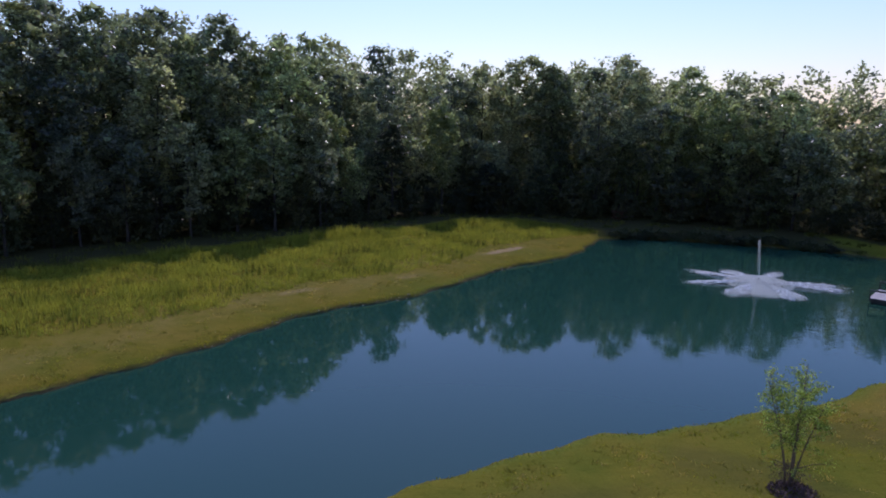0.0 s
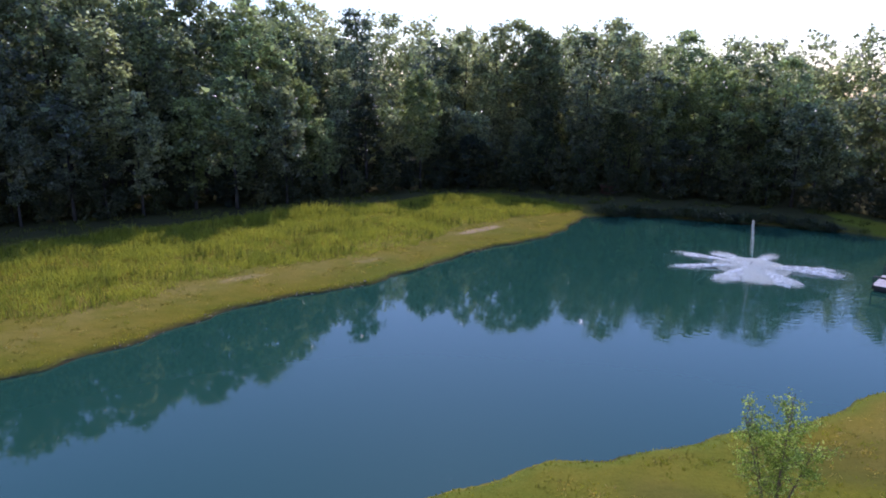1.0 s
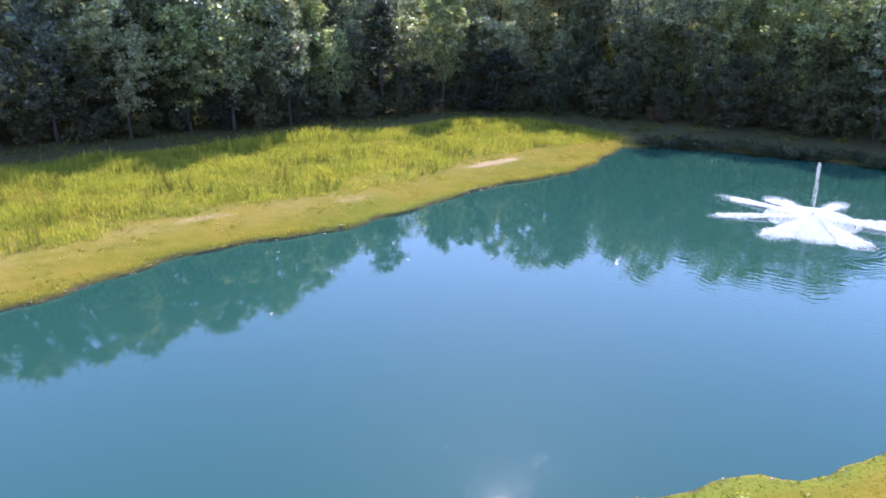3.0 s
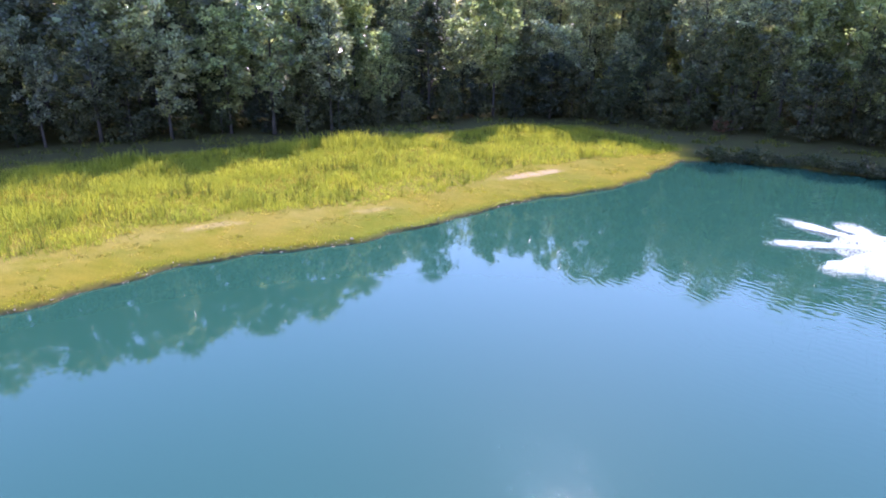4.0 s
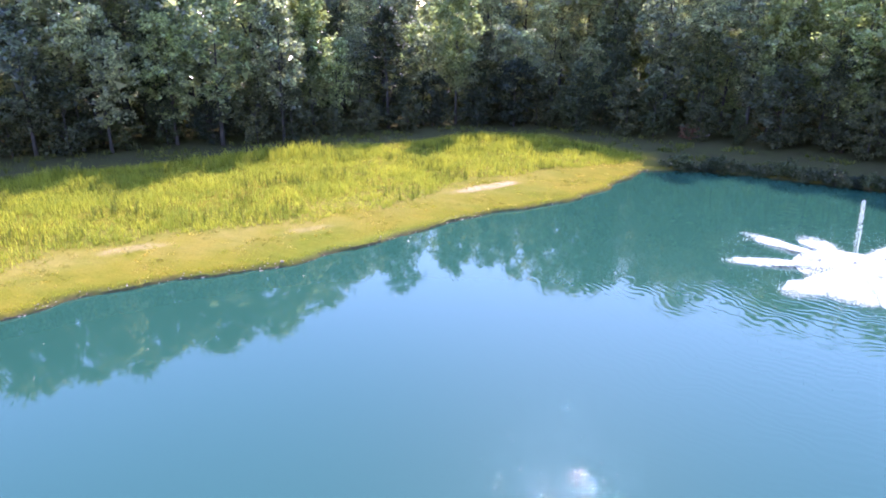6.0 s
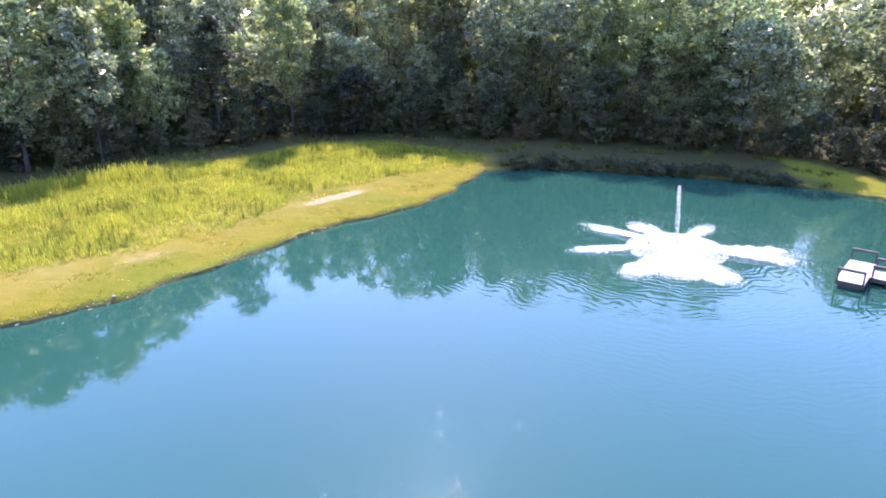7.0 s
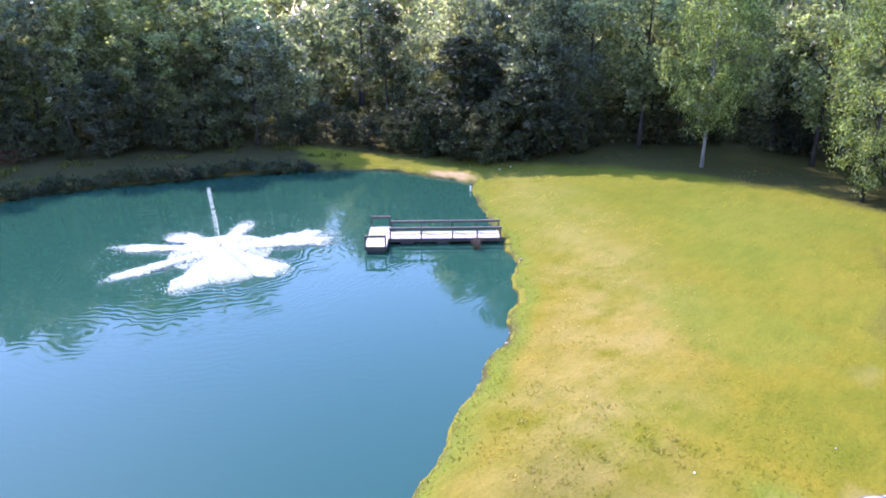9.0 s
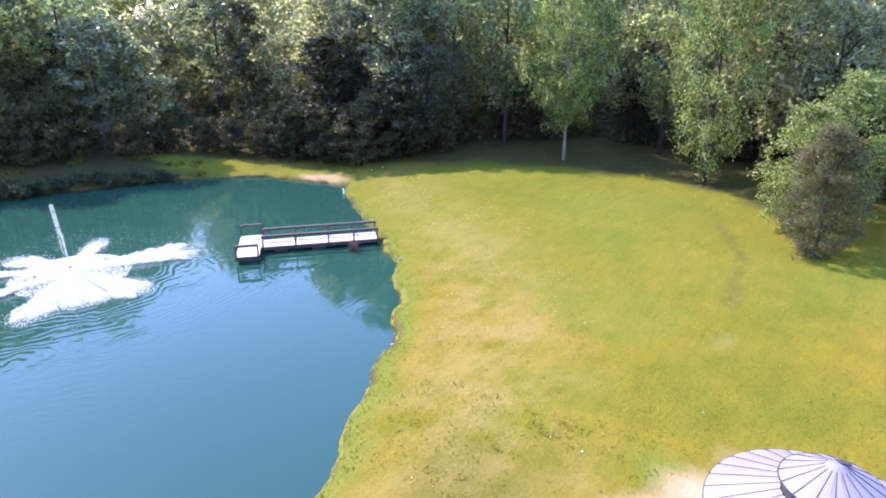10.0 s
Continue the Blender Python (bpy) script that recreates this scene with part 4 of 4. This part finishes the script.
def build_pavilion():
    g = empty("round_pavilion", pose(25.10, 20.29, 1.15), "round pavilion with a two-tier conical grey sheet-metal roof", "pavilion")
    r_low, r_mid, r_up, z_eave, z_mid, z_ring, z_top = 2.14, 0.85, 0.90, 2.8, 3.38, 3.66, 4.06
    n = 30
    low = mesh_of("lower_panel", *roof_panel(r_low, r_mid, z_eave, z_mid, 2 * math.pi / n, 0.02), ROOF)
    up = mesh_of("upper_panel", *roof_panel(r_up, 0.2, z_ring, z_top, 2 * math.pi / 16, 0.012), ROOF)
    rib_low = mesh_of("lower_rib", *tube([(r_low + 0.01, 0, z_eave + 0.012), (r_mid, 0, z_mid + 0.012)], [0.007, 0.006], 5), SEAM)
    rib_up = mesh_of("upper_rib", *tube([(r_up + 0.01, 0, z_ring + 0.012), (0.2, 0, z_top + 0.012)], [0.008, 0.006], 5), SEAM)
    for k in range(n):
        turn = pose(0, 0, 0, 0, 0, 360 * k / n)
        child("roof_panel", low, g, at=turn)
        child("seam", rib_low, g, at=turn)
    for k in range(16):
        turn = pose(0, 0, 0, 0, 0, 360 * k / 16 + 5)
        child("upper_roof_panel", up, g, at=turn)
        child("seam", rib_up, g, at=turn)

    def ring(name, r, z, t, mat, label=""):
        pts = [(r * math.cos(a), r * math.sin(a), z) for a in np.linspace(0, 2 * math.pi, 49)]
        child(name, mesh_of("pavilion_" + name, *tube(pts, [t] * 49, 6), mat, True), g, label)

    ring("eave_trim", r_low + 0.012, z_eave - 0.006, 0.014, SEAM, "dark rolled eave edge")
    ring("upper_trim", r_up + 0.012, z_ring - 0.006, 0.015, SEAM, "dark rolled edge of the upper roof")
    bm = bmesh.new()
    bmesh.ops.create_cone(bm, cap_ends=True, segments=32, radius1=0.8, radius2=0.8, depth=0.36, matrix=Matrix.Translation((0, 0, 3.46)))
    child("collar", from_bm("pavilion_collar", bm, SEAM, False), g, "shadowed collar between the two roofs")
    bm = bmesh.new()
    bmesh.ops.create_cone(bm, cap_ends=True, segments=24, radius1=0.24, radius2=0.1, depth=0.09, matrix=Matrix.Translation((0, 0, z_top + 0.02)))
    bmesh.ops.bevel(bm, geom=bm.edges[:], offset=0.015, segments=1, affect="EDGES")
    child("cap", from_bm("pavilion_cap", bm, ROOF), g, "small metal cap")
    child("cap_lid", from_bm("pavilion_lid", box_data(0.26, 0.16, 0.03, 0.01), SEAM), g, "dark tilted lid on the cap", pose(0.12, -0.1, z_top + 0.06, 0, 22, -40))
    post = from_bm("pavilion_post", box_data(0.14, 0.14, z_eave + 0.15, 0.012), TIMBER)
    for k in range(8):
        a = 2 * math.pi * (k + 0.5) / 8
        child("post", post, g, at=pose(1.95 * math.cos(a), 1.95 * math.sin(a), z_eave / 2 - 0.15, 0, 0, math.degrees(a)))
    ring("ring_beam", 1.95, z_eave - 0.1, 0.09, TIMBER, "dark timber ring beam")


build_pavilion()

# ---- young multi-stemmed tree on the near bank ----


def build_sapling():
    rng = np.random.default_rng(77)
    base = np.array([12.46, 21.05])
    z0 = float(height(base[:1], base[1:])[0])
    t = empty("young_birch", pose(*base, z0), "thin multi-stemmed young tree with sparse pale green leaves", "tree")
    leaves = []
    for k in range(6):
        a = 2 * math.pi * k / 6 + rng.uniform(-0.3, 0.3)
        lean, top = rng.uniform(0.55, 1.2), rng.uniform(3.7, 4.6)
        if k == 0:
            lean, top = 0.12, 4.9
        pts = [(0.12 * math.cos(a) + lean * math.cos(a) * f ** 1.4, 0.12 * math.sin(a) + lean * math.sin(a) * f ** 1.4, top * f) for f in np.linspace(0, 1, 8)]
        pieces = [tube(pts, list(np.linspace(0.035, 0.008, 8)), 6)]
        for j in range(21):
            f = rng.uniform(0.38, 0.97)
            i = min(int(f * 7), 6)
            p = np.array(pts[i]) + (np.array(pts[i + 1]) - np.array(pts[i])) * (f * 7 - i)
            b = rng.uniform(0, 2 * math.pi)
            l = rng.uniform(0.35, 0.95) * (1.25 - 0.6 * f)
            e = p + np.array([l * math.cos(b), l * math.sin(b), l * rng.uniform(0.0, 0.75)])
            pieces.append(tube([tuple(p), tuple((p + e) / 2 + np.array([0, 0, 0.05])), tuple(e)], [0.012, 0.008, 0.004], 5))
            for q in range(rng.integers(50, 68)):
                g = rng.uniform(0.35, 1.1)
                leaves.append(p + (e - p) * g + rng.normal(scale=0.09, size=3))
        child("stem", mesh_of("sapling_stem", *joined(pieces), BARK_YOUNG, True), t)
    for b, l, z in ((200, 1.35, 1.5), (330, 1.3, 1.3), (250, 0.9, 1.1)):
        b = radians(b)
        e = np.array([l * math.cos(b), l * math.sin(b), z])
        child("low_branch", mesh_of("sapling_branch", *tube([(0, 0, z * 0.55), tuple(e * 0.55 + np.array([0, 0, 0.42])), tuple(e)], [0.022, 0.014, 0.005], 6), BARK_YOUNG, True), t)
        for q in range(45):
            leaves.append(e * rng.uniform(0.55, 1.08) + np.array([0, 0, 0.12]) + rng.normal(scale=0.11, size=3))
    child("foliage", big_mesh("sapling_foliage", *leaf_arrays(rng, np.array(leaves), 0.085, 0.6, 0.5), LEAF_SAPLING), t)
    # shoots and dead stalks about the foot
    at = np.stack([rng.normal(scale=0.3, size=950), rng.normal(scale=0.3, size=950), rng.uniform(0.05, 0.95, 950) ** 1.4], axis=1)
    child("base_shoots", big_mesh("sapling_shoots", *leaf_arrays(rng, at, 0.09, -0.8, 0.3), MULCH), t, "dark brown tangle of shoots round the foot")
    n = 700
    r = 0.85 * np.sqrt(rng.uniform(0, 1, n))
    a = rng.uniform(0, 2 * np.pi, n)
    x, y = base[0] + r * np.cos(a), base[1] - 0.3 + r * np.sin(a)
    chips = np.stack([x, y, height(x, y) + 0.02 + 0.10 * (1 - r / 0.85)], axis=1)
    tagged(new("bark_mulch", big_mesh("bark_mulch", *leaf_arrays(rng, chips, 0.13, 0, 0.5), MULCH)), "dark brown bark mulch ringed round the young tree", "mulch", kind="stuff")


build_sapling()

# ---- banks: weeds, grass, stones ----


def blades(rng, x, y, tall, wide, lean):
    """Upright tapered blades standing on the ground at the places."""
    n = len(x)
    z = height(x, y) - 0.02
    a = rng.uniform(0, 2 * np.pi, n)
    h = tall * rng.uniform(0.55, 1.25, n)
    w = wide * rng.uniform(0.6, 1.4, n)
    tip = rng.normal(scale=lean, size=(n, 2)) * h[:, None]
    base = np.stack([x, y, z], axis=1)
    side = np.stack([np.cos(a) * w, np.sin(a) * w, np.zeros(n)], axis=1)
    top = base + np.stack([tip[:, 0], tip[:, 1], h], axis=1)
    mid = (base + top) / 2 + np.stack([-tip[:, 0] * 0.15, -tip[:, 1] * 0.15, 0.05 * h], axis=1)
    v = np.stack([base - side * 0.5, base + side * 0.5, mid + side * 0.42, mid - side * 0.42, top + side * 0.08, top - side * 0.08], axis=1).reshape(-1, 3)
    i = np.arange(n)[:, None] * 6
    return v, np.concatenate([i + np.array([0, 1, 2, 3]), i + np.array([3, 2, 4, 5])])


WEED_LINE = np.array([(-60, 18), (-34, 33), (-19.8, 42.4), (-16.1, 46), (-14, 50.2), (-11, 52.3), (-2.9, 57.3), (1.4, 61.4), (4.8, 67.6), (11.3, 73.0), (17.5, 78.0), (24, 82)], float)


def build_weeds():
    rng = np.random.default_rng(8)
    x, y = rng.uniform(-46, 30, 80000), rng.uniform(34, 92, 80000)
    s = side_distance(WEED_LINE, x, y)
    keep = (s + 1.2 * (patchy(x, y, 0.9) - 0.5) > 0.2) & (side_distance(WEED_BACK, x, y) < 0.5) & (shore_distance(x, y) > 1.0) & (rng.uniform(0, 1, len(x)) < 0.5 + 0.5 * patchy(x, y, 0.55))
    x, y = x[keep], y[keep]
    k = 6
    bx, by = (np.repeat(v, k) + rng.normal(scale=0.14, size=len(v) * k) for v in (x, y))
    tall = np.repeat(0.2 + 0.38 * patchy(x, y, 0.8) * np.clip(side_distance(WEED_LINE, x, y) / 2.5 + 0.3, 0.3, 1), k)
    tagged(new("tall_weeds", big_mesh("tall_weeds", *blades(rng, bx, by, tall, 0.034, 0.28), WEED)), "tall yellow-green weeds and rough grass on the far bank", "weeds", kind="stuff")
    # high leafy ranks before the wood
    cx, cy = rng.uniform(-40, 22, 5200), rng.uniform(40, 90, 5200)
    back = side_distance(WEED_BACK, cx, cy)
    keep = (back < 0.3) & (back > -3.2) & (shore_distance(cx, cy) > 2.5) & (patchy(cx, cy, 0.42) > 0.5)
    cx, cy = cx[keep], cy[keep]
    bx, by = (np.repeat(v, 16) + rng.normal(scale=0.26, size=len(v) * 16) for v in (cx, cy))
    tagged(new("high_weeds", big_mesh("high_weeds", *blades(rng, bx, by, np.repeat(0.55 + 0.75 * (patchy(cx, cy, 0.42) - 0.4), 16), 0.05, 0.2), WEED)), "high leafy yellow-green weeds before the dark wood", "weeds", kind="stuff")
    # thinner growth in the shade between the weeds and the wood
    cx, cy = rng.uniform(-44, 24, 9000), rng.uniform(40, 92, 9000)
    back = side_distance(WEED_BACK, cx, cy)
    keep = (back > 0.2) & (side_distance(EDGE, cx, cy) < 1.5) & (shore_distance(cx, cy) > 2) & (rng.uniform(0, 1, 9000) < 1.1 * patchy(cx, cy, 0.5) - 0.3)
    bx, by = (np.repeat(v[keep], 9) + rng.normal(scale=0.2, size=keep.sum() * 9) for v in (cx, cy))
    tagged(new("shade_weeds", big_mesh("shade_weeds", *blades(rng, bx, by, 0.4, 0.05, 0.35), STALK)), "patchy green weeds in the shade before the wood", "weeds", kind="stuff")
    pick = np.flatnonzero(patchy(x, y, 0.62) * patchy(y, x, 1.4) > 0.36)
    pick = rng.permutation(pick)[:1500]
    sx, sy = (np.repeat(v[pick], 3) + rng.normal(scale=0.05, size=len(pick) * 3) for v in (x, y))
    tagged(new("weed_stalks", big_mesh("weed_stalks", *blades(rng, sx, sy, 0.72, 0.04, 0.08), STALK)), "dark green upright weed stalks among rough grass", "weeds", kind="stuff")
    # leafy clumps at the shaded far shore
    cx, cy = rng.uniform(22, 50, 1500), rng.uniform(68, 90, 1500)
    d, e = shore_distance(cx, cy), side_distance(EDGE, cx, cy)
    keep = (d > 0.15) & (e < 1) & (patchy(cx, cy, 1.1) > 0.72)
    bx, by = (np.repeat(v[keep], 14) + rng.normal(scale=0.22, size=keep.sum() * 14) for v in (cx, cy))
    tagged(new("bank_weeds", big_mesh("bank_weeds", *blades(rng, bx, by, 0.32, 0.07, 0.4), STALK)), "clumps of weeds along the shaded far shore", "weeds", kind="stuff")


build_weeds()


def build_turf():
    rng = np.random.default_rng(9)
    x = np.concatenate([rng.uniform(-12, 34, 16000), rng.uniform(20, 66, 15000), rng.uniform(-30, 22, 26000)])
    y = np.concatenate([rng.uniform(8, 36, 16000), rng.uniform(14, 68, 15000), rng.uniform(28, 80, 26000)])
    keep = (shore_distance(x, y) > 0.12) & (side_distance(EDGE, x, y) < 1.5) & (np.hypot(x - 25.05, y - 20.36) > 4.6) & (rng.uniform(0, 1, len(x)) < 2.4 * (patchy(x, y, 0.8) - 0.35))
    x, y = x[keep], y[keep]
    tagged(new("lawn_grass", big_mesh("lawn_grass", *blades(rng, x, y, 0.075, 0.05, 0.8), BLADE)), "short yellow-green lawn grass with uneven tufts", "grass", kind="stuff")
    # a ragged fringe that overhangs the water's edge
    x, y = rng.uniform(-30, 56, 260000), rng.uniform(18, 84, 260000)
    d = shore_distance(x, y)
    keep = (d > 0.22) & (d < 0.8) & (rng.uniform(0, 1, len(x)) < 0.6)
    x, y = x[keep], y[keep]
    tagged(new("bank_fringe", big_mesh("bank_fringe", *blades(rng, x, y, 0.09, 0.05, 0.7), BLADE)), "ragged grass fringe overhanging the water's edge", "grass", kind="stuff")
    x, y = rng.uniform(16, 56, 22000), rng.uniform(28, 66, 22000)
    d = shore_distance(x, y)
    keep = (d > 0.8) & (d < 8.5) & (patchy(x, y, 0.7) > 0.5) & (rng.uniform(0, 1, len(x)) < 0.6)
    tagged(new("dry_grass", big_mesh("dry_grass", *blades(rng, x[keep], y[keep], 0.07, 0.05, 1.0), STRAW)), "dry straw-coloured grass in patches along the shore", "grass", kind="stuff")


build_turf()


def build_clumps():
    """Rough clumps of longer grass on the near bank, green and half dead."""
    rng = np.random.default_rng(27)
    x, y = np.concatenate([rng.uniform(-4, 30, 5200), rng.uniform(-34, 20, 16000)]), np.concatenate([rng.uniform(12, 36, 5200), rng.uniform(26, 80, 16000)])
    west = (y > 36) | (x < -4)
    keep = (shore_distance(x, y) > np.where(west, 0.4, 1.3)) & (shore_distance(x, y) < np.where(west, 8, 14)) & (~west | (side_distance(WEED_LINE, x, y) < 0.8)) & (np.hypot(x - 25.1, y - 20.3) > 4.6) & (rng.uniform(0, 1, len(x)) < patchy(x, y, 1.1) ** 2)
    x, y = x[keep], y[keep]
    for share, name, mat, label in ((slice(0, None, 3), "grass_clumps", TUFT, "brownish clumps of rough grass on the banks"), (slice(1, None, 3), "green_clumps", BLADE, "green clumps of longer grass on the banks"), (slice(2, None, 3), "dead_clumps", STRAW, "dead straw-coloured grass clumps on the banks")):
        bx, by = (np.repeat(v[share], 9) + rng.normal(scale=0.12, size=len(v[share]) * 9) for v in (x, y))
        tagged(new(name, big_mesh(name, *blades(rng, bx, by, 0.11, 0.035, 0.75), mat)), label, "grass", kind="stuff")


build_clumps()


def build_tufts():
    """Dark weed tufts dotted over the lawn near the shore."""
    rng = np.random.default_rng(21)
    x, y = rng.uniform(12, 60, 22000), rng.uniform(12, 62, 22000)
    d = shore_distance(x, y)
    keep = (d > 0.6) & (d < 17) & (side_distance(EDGE, x, y) < -4) & (np.hypot(x - 25.05, y - 20.36) > 4.7) & (rng.uniform(0, 1, 22000) < 0.13 * np.exp(-d / 5) + 0.012) & (patchy(x, y, 0.45) > 0.4)
    x, y = (np.repeat(v[keep], 4) + rng.normal(scale=0.035, size=keep.sum() * 4) for v in (x, y))
    tagged(new("weed_tufts", big_mesh("weed_tufts", *blades(rng, x, y, 0.06, 0.035, 0.7), TUFT)), "small dark weed tufts dotted over the shore lawn", "weeds", kind="stuff")


build_tufts()


def build_shore_shrubs():
    """Low dark shrubs that lean over the shaded far shore."""
    rng = np.random.default_rng(33)
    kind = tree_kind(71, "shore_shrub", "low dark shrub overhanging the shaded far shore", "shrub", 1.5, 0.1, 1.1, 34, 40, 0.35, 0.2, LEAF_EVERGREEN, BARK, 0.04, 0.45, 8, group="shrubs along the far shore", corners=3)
    for x, y, nx, ny in along(SHORE[42:49], 1.15, rng, 0.5):
        if x > 44.5:
            continue
        size = rng.uniform(0.42, 0.7) * (1.35 if rng.uniform() < 0.15 else 1.0)
        back = rng.uniform(-0.1, 0.35)
        stand_tree(kind, x - nx * back, y - ny * back, rng.uniform(0, 360), size, rng.uniform(1.2, 1.7))
    for ob in [*kind.children_recursive, kind]:
        bpy.data.objects.remove(ob)


build_shore_shrubs()


def build_oddments():
    rng = np.random.default_rng(41)

    def ground_at(x, y):
        return float(height(np.array([x]), np.array([y]))[0])

    log = empty("fallen_log", pose(26.4, 88.6, ground_at(26.4, 88.6) + 0.25, 0, -14, -28), "pale barkless log fallen at the edge of the wood", "log")
    v, f = tube([(-1.1, 0, 0), (-0.3, 0.04, 0.03), (0.6, 0.0, 0.0), (1.2, -0.05, 0.06)], [0.15, 0.14, 0.12, 0.09], 9)
    child("log_trunk", mesh_of("fallen_log", v, f, BARK_LOG, True), log)
    child("broken_limb", mesh_of("fallen_limb", *tube([(0.2, 0, 0.08), (0.5, 0.2, 0.45), (0.7, 0.25, 0.8)], [0.06, 0.045, 0.015], 6), BARK_LOG, True), log, "pale snapped limb")
    at, _ = crown_points(rng, 0.05, 1.1, 1.2, 20, 34, 0.35, 0.4)
    bush = empty("dead_bush", pose(25.2, 88.9, ground_at(25.2, 88.9)), "reddish-brown dead bush beside a fallen log", "bush")
    child("dead_leaves", big_mesh("dead_leaves", *leaf_arrays(rng, at[at[:, 2] > 0], 0.17, corners=3), DEAD_LEAF), bush)
    v, f = joined([tube([(0, 0, -0.1), (0.3 * math.cos(a), 0.3 * math.sin(a), 0.5), (0.7 * math.cos(a), 0.7 * math.sin(a), 0.95)], [0.03, 0.02, 0.008], 5) for a in np.linspace(0, 5.5, 7)])
    child("twigs", mesh_of("dead_twigs", v, f, BARK_YOUNG, True), bush)
    # white marker by the dock's landing
    post = empty("marker_post", pose(49.2, 54.2, 0, 4, -5, 0), "short white plastic marker post at the water's edge", "post")
    bm = bmesh.new()
    bmesh.ops.create_cone(bm, cap_ends=True, segments=14, radius1=0.07, radius2=0.07, depth=0.8, matrix=Matrix.Translation((0, 0, -0.02)))
    child("shaft", from_bm("marker_shaft", bm, WHITE), post)
    bm = bmesh.new()
    bmesh.ops.create_cone(bm, cap_ends=True, segments=14, radius1=0.085, radius2=0.05, depth=0.07, matrix=Matrix.Translation((0, 0, 0.41)))
    child("end_cap", from_bm("marker_cap", bm, WHITE), post)
    # dead reeds caught against the dock
    reeds = empty("reed_clump", pose(39.75, 44.95, 0), "brown dead reeds caught against the side of the dock", "reeds")
    pieces = []
    for _ in range(60):
        a, l, q = rng.uniform(0, 6.3), rng.uniform(0.35, 0.95), rng.normal(scale=0.16, size=2)
        pieces.append(tube([(q[0], q[1], -0.15), (q[0] + 0.1 * math.cos(a), q[1] + 0.1 * math.sin(a), l * 0.6), (q[0] + 0.28 * math.cos(a), q[1] + 0.28 * math.sin(a), l)], [0.014, 0.011, 0.004], 4))
    child("stalks", mesh_of("reed_stalks", *joined(pieces), REED, True), reeds)
    # a few pale scraps on the lawn
    for x, y, size in ((28.5, 26.3, 0.04), (32.1, 23.7, 0.03), (29.9, 22.2, 0.03), (55.6, 55.4, 0.09), (54.6, 55.8, 0.07)):
        v, f = stone_shape(rng)
        me = big_mesh("pale_stone", v * size * np.array([1.3, 0.9, 0.6]), f, WHITE_STONE)
        ob = new("pale_stone", me)
        ob.matrix_basis = pose(x, y, ground_at(x, y) + size * 0.25, 0, 0, rng.uniform(0, 360))
        tagged(ob, "small pale stone lying on the lawn", "stone")


def stone_shape(rng):
    bm = bmesh.new()
    bmesh.ops.create_icosphere(bm, subdivisions=1, radius=1.0)
    for v in bm.verts:
        v.co *= rng.uniform(0.72, 1.15)
    return np.array([v.co for v in bm.verts]), np.array([[v.index for v in f.verts] for f in bm.faces])


def build_stones():
    rng = np.random.default_rng(14)
    shapes = [stone_shape(rng) for _ in range(6)]
    line = SHORE[:12][::-1]
    vs, fs, n = [], [], 0
    spots = [(p[0], p[1]) for p in along(line, 0.12, rng, 0.8)] + [(51.0 + rng.normal(scale=0.9), 57.0 + rng.normal(scale=1.6)) for _ in range(60)] + [(p[0], p[1]) for p in along(SHORE[30:39], 0.7, rng, 0.8)] + [(p[0], p[1]) for p in along(SHORE[20:28], 0.9, rng, 0.8)]
    for x, y in spots:
        x, y = x + rng.normal(scale=0.3), y + rng.normal(scale=0.3)
        d = float(shore_distance(np.array([x]), np.array([y]))[0])
        if d < -0.25 or d > 0.38:
            continue
        v, f = shapes[rng.integers(6)]
        s = rng.uniform(0.02, 0.055) * (1.9 if rng.uniform() < 0.05 else 1.0)
        z = max(float(height(np.array([x]), np.array([y]))[0]), -0.04) + s * 0.2
        a = rng.uniform(0, 6.3)
        m = np.array([[math.cos(a), -math.sin(a), 0], [math.sin(a), math.cos(a), 0], [0, 0, 0.65]])
        vs.append((v * s * np.array([1.3, 1.0, 1.0])) @ m.T + np.array([x, y, z]))
        fs.append(f + n)
        n += len(v)
    tagged(new("shore_stones", big_mesh("shore_stones", np.concatenate(vs), np.concatenate(fs), STONE)), "small pale and dark stones along the eroded shore", "stones", kind="stuff")


build_stones()
build_oddments()
